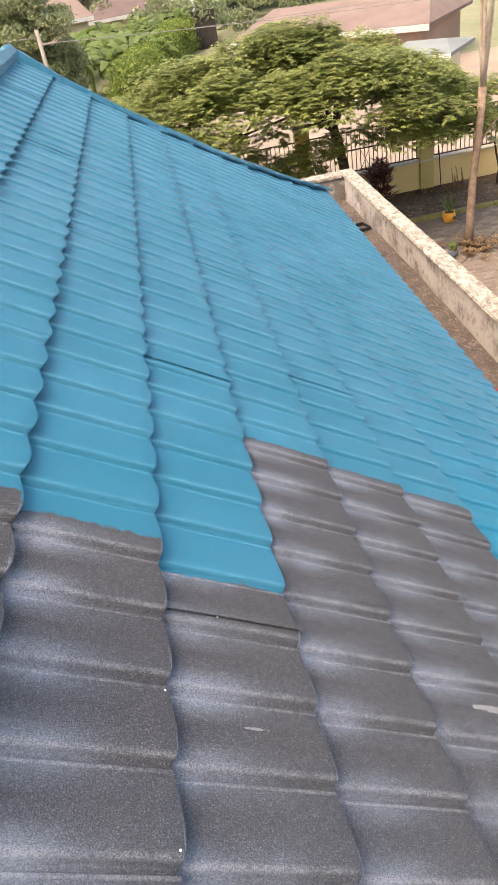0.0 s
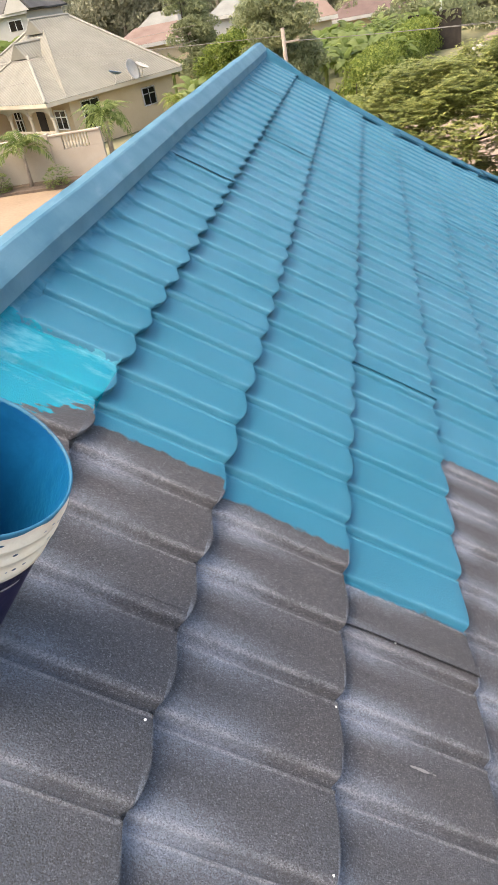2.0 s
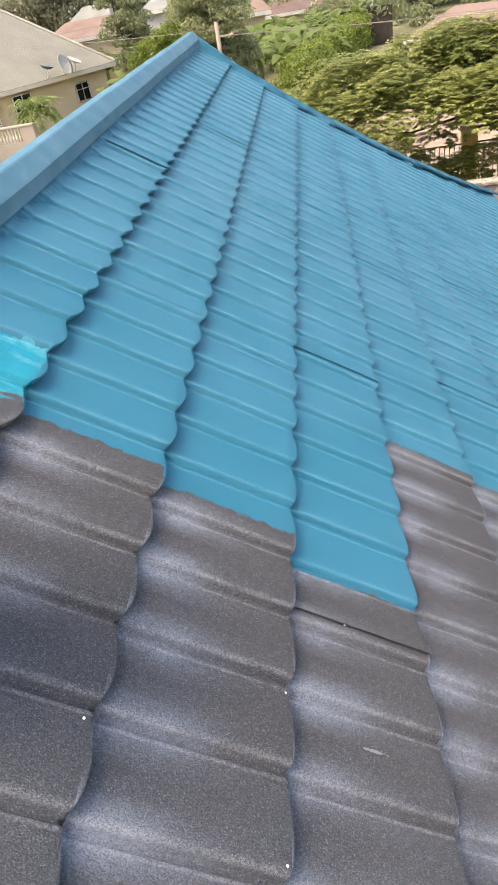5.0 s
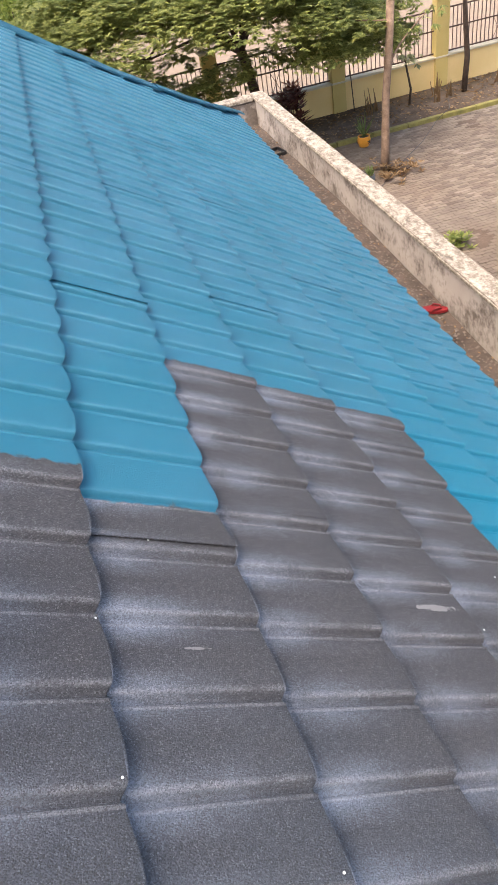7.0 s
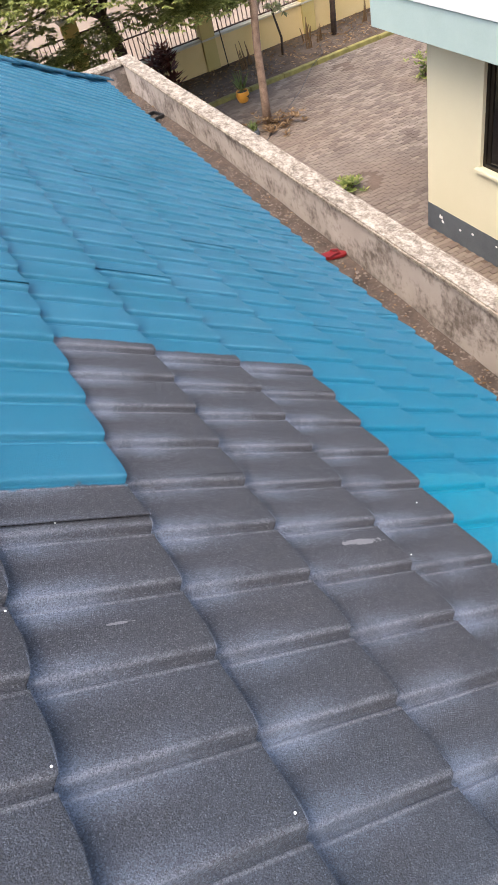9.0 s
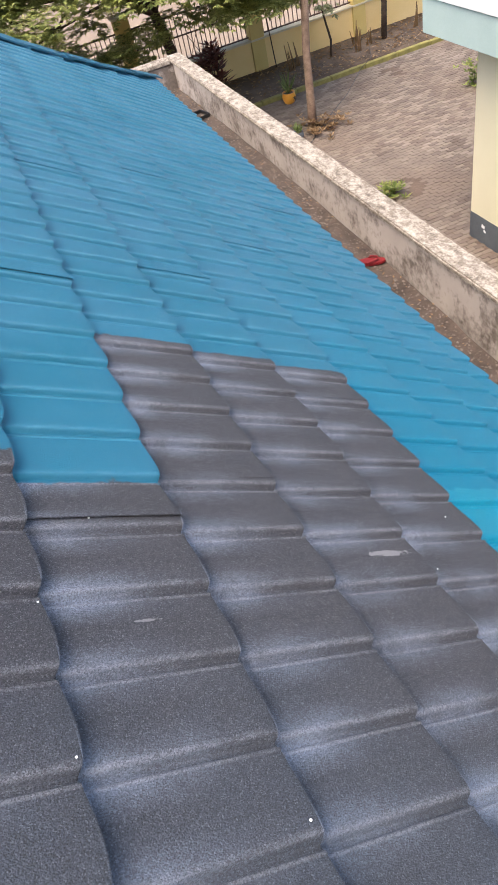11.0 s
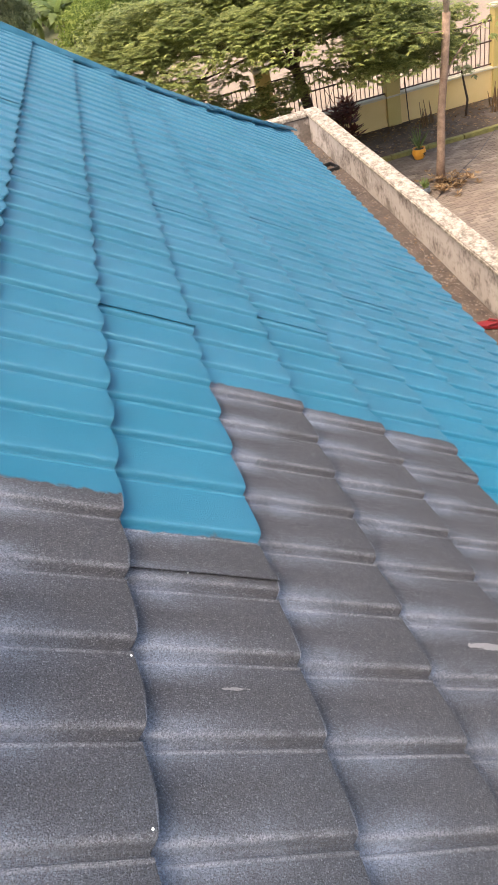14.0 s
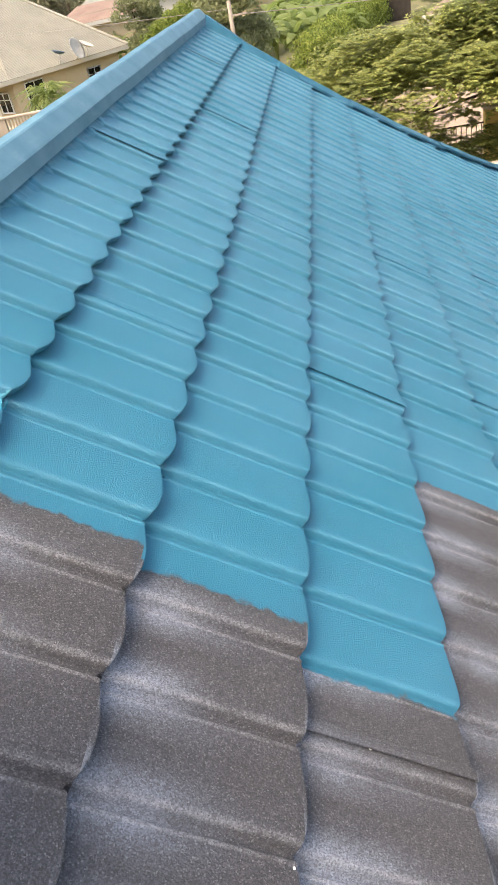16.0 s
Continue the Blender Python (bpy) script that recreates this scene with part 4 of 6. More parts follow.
for a in BAYS:
    p = part("pillar", box(a - 0.2, a + 0.2, FENCE_Y - 0.13, FENCE_Y + 0.15, -0.2, RAIL_TOP + 0.28, 0.01), M_PILLAR, fence)
    part("pillar_cap", box(a - 0.25, a + 0.25, FENCE_Y - 0.18, FENCE_Y + 0.20, RAIL_TOP + 0.283, RAIL_TOP + 0.36, 0.015), M_LEDGE, p)
    part("pillar_band", box(a - 0.215, a + 0.215, FENCE_Y - 0.145, FENCE_Y + 0.165, WALL_TOP - 0.05, WALL_TOP - 0.003, 0.006), M_LEDGE, p)

# ---- the neighbouring building ----
BX, BY = 7.78, 6.89
house_r = base("neighbour_building", Matrix(), "cream single-storey building with a pale green fascia and dark window", "building")
W0, W1, S0, S1 = 3.75, 5.66, 1.45, 3.02
part("wall", box(BX, BX + 0.2, W1, BY, 0.45, 3.3), M_CREAM, house_r)
part("wall", box(BX, BX + 0.2, -6, W0, 0.45, 3.3), M_CREAM, house_r)
part("wall", box(BX, BX + 0.2, W0, W1, 0.45, S0), M_CREAM, house_r)
part("wall", box(BX, BX + 0.2, W0, W1, S1, 3.3), M_CREAM, house_r)
part("end_wall", box(BX + 0.2, 15.0, BY - 0.2, BY, 0.45, 3.3), M_CREAM, house_r)
part("plinth", box(BX - 0.004, BX + 0.2, -6, BY + 0.004, -0.2, 0.447), M_PLINTH, house_r, "dark grey plinth with white scuffs")
part("plinth", box(BX + 0.2, 15.0, BY - 0.2, BY + 0.004, -0.2, 0.447), M_PLINTH, house_r)
win = part("window", box(BX + 0.05, BX + 0.13, W1 - 0.06, W1 - 0.002, S0 + 0.002, S1 - 0.002, 0.004), M_ALU, house_r, "dark bronze sliding window")
part("window_frame", box(BX + 0.05, BX + 0.13, W0 + 0.002, W1 - 0.063, S0 + 0.002, S0 + 0.06, 0.004), M_ALU, win)
part("window_frame", box(BX + 0.05, BX + 0.13, W0 + 0.002, W1 - 0.063, S1 - 0.06, S1 - 0.002, 0.004), M_ALU, win)
part("sash", box(BX + 0.06, BX + 0.09, W1 - 0.14, W1 - 0.075, S0 + 0.065, S1 - 0.065, 0.004), M_ALU, win)
part("sash", box(BX + 0.09, BX + 0.12, (W0 + W1) / 2 - 0.03, (W0 + W1) / 2 + 0.03, S0 + 0.065, S1 - 0.065, 0.004), M_ALU, win)
part("pane", box(BX + 0.075, BX + 0.081, W0 + 0.06, W1 - 0.142, S0 + 0.062, S1 - 0.062), M_GLASS, win)
part("sill", box(BX - 0.06, BX + 0.048, W0 - 0.06, W1 + 0.06, S0 - 0.06, S0 - 0.003, 0.008), M_CREAM, house_r)
FX, FY, FZ = 7.24, 7.46, 3.20
part("soffit", box(FX + 0.03, 15.0, -6, FY - 0.03, FZ + 0.1, FZ + 0.13), M_WHITE, house_r)
part("fascia", box(FX, FX + 0.027, -6, FY, FZ, FZ + 0.46, 0.004), M_PALE_GREEN, house_r, "pale green fascia board")
part("fascia", box(FX + 0.03, 15.0, FY - 0.027, FY, FZ, FZ + 0.46, 0.004), M_PALE_GREEN, house_r)
part("roof_edge", box(FX - 0.03, 15.0, -6, FY + 0.03, FZ + 0.463, FZ + 0.60, 0.01), M_WHITE, house_r, "white roof edge")
rnd = random.Random(9)
for y, z, s in ((6.55, 0.30, 0.06), (6.50, 0.23, 0.045), (6.05, 0.26, 0.035), (5.75, 0.31, 0.04), (5.2, 0.33, 0.03)):
    bm = bmesh.new()
    bmesh.ops.create_icosphere(bm, subdivisions=2, radius=1.0)
    for v in bm.verts:
        k = 0.6 + 0.8 * noise.noise(Vector((v.co.y * 1.7, v.co.z * 1.7, y * 9)))
        v.co = Vector((v.co.x * 0.004, v.co.y * s * 0.6 * (0.7 + k), v.co.z * s * 0.6 * (0.4 + k)))
    ob = part("scuff", bm, M_WHITE, house_r)
    ob.location = (BX - 0.005, y, z)


# ---- plants ----
def leaf_soup(name, sprigs, material, length, width, count, droop, seed, parent=None, label="", spread=1.0):
    """Rosettes of leaflets at the given places, in one mesh. Each sprig: place and outward direction."""
    r = np.random.default_rng(seed)
    verts, faces = [], []
    for p, d in sprigs:
        base_a = r.uniform(0, math.tau)
        for j in range(count):
            a = base_a + j * math.tau / count + r.uniform(-0.3, 0.3)
            flat = Vector((math.cos(a), math.sin(a), 0))
            out = (flat * spread + Vector(d) * 0.6 + Vector((0, 0, -droop * r.uniform(0.3, 1.3)))).normalized()
            L, W = length * r.uniform(0.6, 1.3), width * r.uniform(0.7, 1.3)
            side = out.cross(Vector((0, 0, 1)))
            side = side.normalized() if side.length > 0.01 else Vector((1, 0, 0))
            nrm = side.cross(out)
            k = len(verts)
            mid = p + out * L * 0.5
            tip = p + out * L - Vector((0, 0, L * 0.25 * droop))
            verts += [p, mid + side * W * 0.5 - nrm * W * 0.12, tip, mid - side * W * 0.5 - nrm * W * 0.12]
            faces.append((k, k + 1, k + 2, k + 3))
    me = bpy.data.meshes.new(name)
    me.from_pydata([tuple(v) for v in verts], [], faces)
    me.materials.append(material)
    ob = new(name, me)
    if parent is not None:
        ob.parent = parent
    return tagged(ob, label)


def foliage(name, clumps, per_area, material, length, width, seed, parent=None, label="", low=-0.5, ragged=0.55):
    """Many single leaves over flattened clumps (centre, radii), each facing roughly outward, in one mesh."""
    r = np.random.default_rng(seed)
    places, outs = [], []
    for c, radii in clumps:
        c, radii = np.array(c), np.array(radii)
        n = max(6, int(per_area * (radii[0] * radii[1] + radii[0] * radii[2] + radii[1] * radii[2]) * 4 / 3))
        d = r.normal(size=(n, 3))
        d /= np.linalg.norm(d, axis=1)[:, None]
        d[:, 2] = np.where(d[:, 2] < low, -d[:, 2], d[:, 2])
        lobes = 1 + 0.22 * np.sin(5.1 * d[:, 0] + 9 * c[0]) * np.sin(4.3 * d[:, 1] + 7 * c[1]) * np.sin(3.7 * d[:, 2] + 5 * c[2])
        places.append(c + d * radii * (r.uniform(0.62, 1.06, n) * lobes)[:, None])
        outs.append(d)
    p, d = np.concatenate(places), np.concatenate(outs)
    nrm = d + r.normal(size=d.shape) * ragged
    nrm /= np.linalg.norm(nrm, axis=1)[:, None]
    axis = np.cross(nrm, r.normal(size=d.shape))
    axis /= np.linalg.norm(axis, axis=1)[:, None] + 1e-9
    side = np.cross(nrm, axis)
    L = (length * r.uniform(0.6, 1.3, len(p)))[:, None]
    W = (width * r.uniform(0.7, 1.3, len(p)))[:, None]
    quads = np.stack([p - axis * L * 0.5, p + side * W * 0.5 + nrm * W * 0.1, p + axis * L * 0.5, p - side * W * 0.5 + nrm * W * 0.1], 1).reshape(-1, 3)
    me = bpy.data.meshes.new(name)
    me.from_pydata(quads.tolist(), [], np.arange(len(quads)).reshape(-1, 4).tolist())
    me.materials.append(material)
    ob = new(name, me)
    if parent is not None:
        ob.parent = parent
    return tagged(ob, label)


def clump_sprigs(clumps, per_area, seed, low=-0.35):
    """Places all over flattened clumps (centre, radii), thicker on top."""
    r = random.Random(seed)
    out = []
    for c, (rx, ry, rz) in clumps:
        n = int(per_area * (rx * ry + rx * rz + ry * rz) / 3 * 4)
        for _ in range(n):
            while True:
                v = Vector((r.gauss(0, 1), r.gauss(0, 1), r.gauss(0, 1))).normalized()
                if v.z > low:
                    break
            k = r.uniform(0.72, 1.05)
            p = Vector(c) + Vector((v.x * rx, v.y * ry, v.z * rz)) * k
            p += noise.noise_vector(p * 1.8) * 0.16
            out.append((p, v))
    return out


def limb(a, b, r0, r1, bend=0.15, seed=0, steps=5):
    r = random.Random(seed)
    a, b = Vector(a), Vector(b)
    pts, rad = [], []
    off = Vector((r.uniform(-1, 1), r.uniform(-1, 1), r.uniform(-0.3, 0.6))) * bend * (b - a).length
    for k in range(steps + 1):
        t = k / steps
        pts.append(a.lerp(b, t) + off * math.sin(math.pi * t))
        rad.append(r0 + (r1 - r0) * t)
    return pts, rad


# the spreading shade tree inside the fence
tree = base("shade_tree", Matrix(), "spreading green shade tree with dark trunk beside the fence", "tree")
bm = bmesh.new()
add_tube(bm, [(5.92, 16.35, -0.1), (5.88, 16.33, 0.7), (5.82, 16.3, 1.5), (5.70, 16.3, 2.1), (5.60, 16.32, 2.55)], [0.17, 0.145, 0.13, 0.125, 0.12], 12)
part("trunk", bm, M_DARKBARK, tree, smooth=True)
rnd = random.Random(42)
clumps = []
for k in range(190):
    a, q = rnd.uniform(0, math.tau), math.sqrt(rnd.random())
    x, y = 4.7 + 4.7 * q * math.cos(a), 16.2 + 3.2 * q * math.sin(a)
    dome = 4.85 - 1.2 * q ** 2.2 - 0.10 * max(0, x - 5)
    z = dome - abs(rnd.gauss(0, 0.55))
    if x > 7.2:
        z -= 0.35
    clumps.append(((x, y, max(z, 2.3)), (rnd.uniform(0.5, 0.95), rnd.uniform(0.5, 0.9), rnd.uniform(0.2, 0.4))))
for x, y, z in ((3.0, 15.6, 1.85), (2.5, 15.4, 2.05), (3.8, 15.8, 1.7), (1.9, 15.6, 2.3), (3.6, 15.4, 2.15), (2.9, 15.6, 2.4), (4.2, 15.2, 2.05), (2.2, 15.9, 2.6), (3.2, 15.0, 1.9), (1.6, 15.4, 2.9), (1.0, 15.8, 3.1), (2.4, 14.8, 2.5), (4.6, 14.6, 2.5), (5.4, 14.3, 2.7), (6.6, 14.3, 2.6), (7.5, 14.6, 2.5), (8.4, 14.9, 2.4), (9.0, 15.4, 2.4), (0.4, 15.2, 3.3), (0.9, 14.6, 2.9), (1.5, 14.4, 2.5), (2.2, 14.2, 2.1), (3.0, 14.2, 1.8), (3.9, 14.4, 1.9), (2.6, 15.2, 3.0), (1.8, 15.0, 3.2), (3.5, 15.0, 2.8), (4.4, 15.0, 3.0), (0.2, 15.8, 3.6), (3.2, 14.6, 2.4), (4.9, 15.2, 2.3), (4.0, 15.6, 1.6), (4.5, 15.4, 1.8), (3.4, 15.4, 1.5), (4.8, 15.6, 2.0), (2.8, 15.0, 1.6)):
    clumps.append(((x, y, z), (0.7, 0.55, 0.2)))
fork = (5.62, 16.32, 2.45)
for k in range(13):
    c = clumps[k * 13][0]
    if c[2] < 2.9:
        c = (c[0], c[1], 3.1)
    bm = bmesh.new()
    f, c = Vector(fork), Vector(c)
    knee = f.lerp(c, 0.3) + Vector((0, 0, 0.55))
    pts = [f, f.lerp(knee, 0.5) + Vector((0, 0, 0.12)), knee, knee.lerp(c, 0.5) + Vector((0, 0, 0.08)), c]
    add_tube(bm, pts, [0.06, 0.05, 0.035, 0.02, 0.008], 7)
    for j in range(3):
        d = clumps[(k * 9 + 1 + j) % len(clumps)][0]
        start = pts[3]
        if (Vector(d) - start).length < 2.6:
            p2, r2 = limb(start, d, 0.03, 0.006, 0.1, k * 7 + j, 4)
            add_tube(bm, p2, r2, 5)
    part("limb", bm, M_DARKBARK, tree, smooth=True)
leaf_soup("crown", clump_sprigs(clumps, 165, 5), M_TREELEAF, 0.105, 0.044, 7, 0.4, 6, tree)

# the slim tree in the paved yard
slim = base("slim_tree", Matrix(), "slim pale-barked tree with upright pruned branches", "tree")
part("trunk", tube([(7.93, 13.22, -0.1), (7.95, 13.2, 0.6), (7.98, 13.2, 1.6), (8.08, 13.2, 2.6), (8.12, 13.2, 3.45)], [0.115, 0.095, 0.085, 0.082, 0.085], 12), M_BARK, slim, smooth=True)
for k, (dx, dy, h) in enumerate(((-0.16, 0.0, 3.0), (0.02, 0.05, 3.3), (0.16, -0.03, 3.1), (0.30, 0.06, 2.8), (-0.05, -0.1, 2.6))):
    pts, rad = limb((8.12, 13.2, 3.38), (8.12 + dx, 13.2 + dy, 3.38 + h), 0.048, 0.022, 0.03, k)
    part("branch", tube(pts, rad, 8), M_BRANCH, slim, smooth=True)
pts, rad = limb((8.02, 13.2, 2.15), (9.3, 13.6, 3.1), 0.03, 0.010, 0.1, 8)
part("branch", tube(pts, rad, 7), M_BARK, slim, smooth=True)
pts, rad = limb((8.1, 13.2, 3.1), (6.9, 13.6, 3.35), 0.022, 0.008, 0.1, 9)
part("branch", tube(pts, rad, 7), M_BARK, slim, smooth=True)
leaf_soup("foliage", clump_sprigs([((8.9, 13.5, 2.75), (0.35, 0.3, 0.22)), ((9.3, 13.6, 3.1), (0.35, 0.3, 0.2)), ((6.85, 13.6, 3.35), (0.35, 0.3, 0.12)), ((8.2, 13.2, 6.4), (1.3, 1.1, 0.5)), ((7.2, 13.4, 3.55), (0.3, 0.25, 0.1))], 26, 15), M_TREELEAF, 0.15, 0.05, 6, 0.6, 16, slim)

# two young trees in the bed
for k, (x, y, h, r) in enumerate(((12.05, 16.9, 2.6, 0.085), (10.36, 16.9, 1.3, 0.035))):
    t = base("young_tree", Matrix(), ("dark crooked young tree in the planting bed" if k == 0 else "small broad-leaved sapling against the yellow wall"), "tree")
    part("trunk", tube([(x, y, -0.05), (x + 0.05, y, h * 0.35), (x - 0.06, y, h * 0.7), (x - 0.14, y, h)], [r, r * 0.9, r * 0.8, r * 0.65], 9), M_DARKBARK, t, smooth=True)
    if k == 0:
        for j, d in enumerate(((-0.9, 0.2, 1.2), (0.5, -0.2, 1.4), (-0.2, 0.4, 1.6))):
            pts, rad = limb((x - 0.14, y, h - 0.05), (x + d[0], y + d[1], h + d[2]), 0.045, 0.012, 0.12, j)
            part("limb", tube(pts, rad, 7), M_DARKBARK, t, smooth=True)
        cl = [((x + rnd.uniform(-1.5, 1.2), y + rnd.uniform(-0.8, 0.8), h + rnd.uniform(0.7, 1.7)), (0.6, 0.55, 0.28)) for _ in range(14)]
        leaf_soup("foliage", clump_sprigs(cl, 30, 20), M_TREELEAF, 0.17, 0.06, 7, 0.55, 21, t)
    else:
        cl = [((x + rnd.uniform(-0.3, 0.35), y + rnd.uniform(-0.2, 0.2), rnd.uniform(1.15, 2.1)), (0.16, 0.16, 0.12)) for _ in range(9)]
        leaf_soup("foliage", clump_sprigs(cl, 60, 22), M_HAZYLEAF, 0.15, 0.075, 4, 0.7, 23, t)

# maroon shrub
shrub = base("maroon_shrub", Matrix(), "dark maroon broad-leaved shrub in front of the yellow wall", "shrub")
bm = bmesh.new()
for k in range(7):
    a = k * math.tau / 7
    add_tube(bm, [(6.88, 16.85, 0), (6.88 + 0.1 * math.cos(a), 16.85 + 0.1 * math.sin(a), 0.5), (6.88 + 0.26 * math.cos(a), 16.85 + 0.22 * math.sin(a), 0.9)], [0.018, 0.015, 0.008], 5)
part("stems", bm, M_DARKBARK, shrub)
sp = [(Vector((6.88 + rnd.gauss(0, 0.2), 16.85 + rnd.gauss(0, 0.17), rnd.uniform(0.4, 1.3))), Vector((0, 0, 1))) for _ in range(46)]
leaf_soup("leaves", sp, M_MAROON, 0.30, 0.085, 8, 0.25, 33, shrub)


def pot(m, label, r=0.17, h=0.26, star=True):
    ob = base("plant_pot", m, label, "plant pot")
    part("vessel", lathe([(0, 0), (r * 0.66, 0), (r * 0.72, 0.01), (r * 0.98, h * 0.45), (r * 1.02, h * 0.65), (r * 0.9, h * 0.88), (r * 0.94, h), (r * 0.86, h), (r * 0.84, h * 0.85), (0, h * 0.82)], 32), M_ORANGE if star else M_PLINTH, ob, smooth=True)
    part("soil", lathe([(0, h * 0.86), (r * 0.84, h * 0.85), (r * 0.84, h * 0.80)], 20), M_SOIL, ob)
    if star:
        bm = bmesh.new()
        v = [bm.verts.new((math.sin(k * math.tau / 10) * (0.075 if k % 2 == 0 else 0.03), -r * 1.045, h * 0.52 + math.cos(k * math.tau / 10) * (0.075 if k % 2 == 0 else 0.03))) for k in range(10)]
        bm.faces.new(v)
        bmesh.ops.solidify(bm, geom=bm.faces[:], thickness=0.006)
        for s in bm.verts:
            s.co.y += 0.012 * (abs(s.co.x) / 0.07) ** 2 + 0.02 * (abs(s.co.z - h * 0.52) / 0.075) ** 2
        part("star", bm, M_BROWNROOF, ob, "dark star painted on the side")
    sp = [(Vector((rnd.gauss(0, 0.02), rnd.gauss(0, 0.02), h * 0.85)), Vector((0, 0, 1.6))) for _ in range(5)]
    leaf_soup("leaves", sp, M_PALMLEAF, 0.5 if star else 0.22, 0.03, 7, 0.05, 44, ob, spread=0.6)
    return ob


pot(pose(8.15, 14.95, 0.0, 0, 0, 28), "orange glazed flower pot with a dark star on the paving")
pot(pose(7.35, 12.75, 0.0, 0, 0, 10), "small dark flower pot on the paving", 0.12, 0.18, False)


def weed(name, x, y, r, h, n, mat, label, seed):
    rr = random.Random(seed)
    ob = base(name, Matrix.Translation((x, y, -0.01)), label, "weeds")
    sp = [(Vector((rr.gauss(0, r * 0.5), rr.gauss(0, r * 0.5), rr.uniform(0, h))), Vector((0, 0, 1.2))) for _ in range(n)]
    bm = bmesh.new()
    for p, _ in sp[:12]:
        add_tube(bm, [(p.x * 0.3, p.y * 0.3, 0), tuple(p)], [0.006, 0.003], 4)
    part("stems", bm, M_DARKBARK, ob)
    leaf_soup("leaves", sp, mat, 0.13, 0.05, 6, 0.3, seed, ob)


weed("weeds", 7.50, 9.0, 0.20, 0.22, 24, M_WEED, "tuft of yellow-green weeds in the paving", 3)
weed("weeds", 7.95, 12.9, 0.55, 0.22, 60, M_DRY, "dry weeds round the foot of the slim tree", 4)
weed("weeds", 11.7, 12.2, 0.25, 0.55, 50, M_WEED, "green grass tuft beside the building", 5)
for k, (x, y) in enumerate(((9.1, 16.9), (9.35, 17.1), (11.2, 17.1), (11.45, 16.8), (11.0, 16.6), (13.0, 16.9))):
    ob = base("cut_stems", Matrix.Translation((x, y, 0)), "bare cut plant stems standing in the soil", "stems", "cut stems")
    for j in range(4):
        part("stem", tube([(0.05 * j, 0, 0), (0.05 * j + rnd.uniform(-0.12, 0.12), rnd.uniform(-0.05, 0.05), rnd.uniform(0.35, 0.75))], [0.018, 0.010], 5), M_DRY, ob)
tagged(part("bamboo_pole", tube([(8.98, 17.55, 0), (8.90, 17.62, 1.5), (8.80, 17.64, 2.7)], [0.016, 0.014, 0.012], 7), M_DARKBARK), "thin dark pole leaning on the fence", "pole")
# thin black line over the paving and up into the bed, built as a tube
thin_line = part("hose", tube([(7.3, 12.2, 0.012), (8.4, 13.3, 0.014), (9.4, 14.2, 0.014), (10.4, 15.3, 0.05), (10.9, 15.6, 0.14), (11.3, 16.4, 0.09)], [0.007] * 6, 6), M_BLACK)
tagged(thin_line, "thin black line running across the paving", "hose")

# ---- across the road: boundary wall, palms and the beige house ----
tagged(part("road", wavy_box(-60, -5.5, 15.0, 31.2, -0.25, 0.0, 2.0, 0.05, 12), M_SAND), "pale sandy dirt road", "road", kind="structure")
tagged(part("dirt_lot", wavy_box(-5.4, 40, 18.2, 37.5, -0.25, 0.0, 2.0, 0.05, 14), M_LOT), "pale bare dirt lot beyond the fence", "ground", kind="structure")
tagged(part("verge", wavy_box(-60, -5.5, 31.25, 33.0, -0.2, 0.12, 1.0, 0.05, 13), M_SOIL), "earth verge under the boundary wall", "verge", kind="structure")

bwall = base("boundary_wall", Matrix(), "bare cement boundary wall with baluster panels along its top", "wall")
for k in range(13):
    x0 = -12.2 - 3.1 * (k + 1)
    part("wall_bay", box(x0 + 0.16, x0 + 2.94, 33.05, 33.22, -0.2, 1.45), M_BOUNDARY, bwall)
    part("coping", box(x0 + 0.16, x0 + 2.94, 33.0, 33.27, 2.10, 2.2, 0.02), M_BOUNDARY, bwall)
    part("wall_pier", box(x0 - 0.157, x0 + 0.157, 32.98, 33.30, -0.2, 2.28, 0.02), M_BOUNDARY, bwall)
    if k % 2 == 0:
        part("wall_bay", box(x0 + 0.16, x0 + 0.85, 33.05, 33.22, 1.453, 2.097), M_BOUNDARY, bwall)
        part("wall_bay", box(x0 + 2.25, x0 + 2.94, 33.05, 33.22, 1.453, 2.097), M_BOUNDARY, bwall)
        for j in range(8):
            part("baluster", lathe([(0.035, 0), (0.06, 0.1), (0.075, 0.2), (0.04, 0.36), (0.06, 0.5), (0.045, 0.64)], 8), M_HOUSETRIM, bwall).location = (x0 + 0.97 + 0.166 * j, 33.13, 1.455)
    else:
        part("wall_bay", box(x0 + 0.16, x0 + 2.94, 33.05, 33.22, 1.453, 2.097), M_BOUNDARY, bwall)

yard_wall = tagged(part("yard_wall", box(-44, -26.2, 44.5, 44.7, -0.2, 2.9), M_BROWNWALL), "brown plastered wall beside the beige house", "wall")

house = base("beige_house", pose(-17.7, 39.7, 0, 0, 0, 54) @ Matrix.Diagonal((0.92, 1, 1, 1)), "beige bungalow with corrugated hipped roof and arched porch", "house")
EZ, OV = 3.0, 0.55


def slab(name, corners, material, thick=0.07):
    bm = bmesh.new()
    f = bm.faces.new([bm.verts.new(c) for c in corners])
    bm.normal_update()
    if f.normal.z < 0:
        f.normal_flip()
    bmesh.ops.solidify(bm, geom=bm.faces[:], thickness=thick)
    return part(name, bm, material, house)


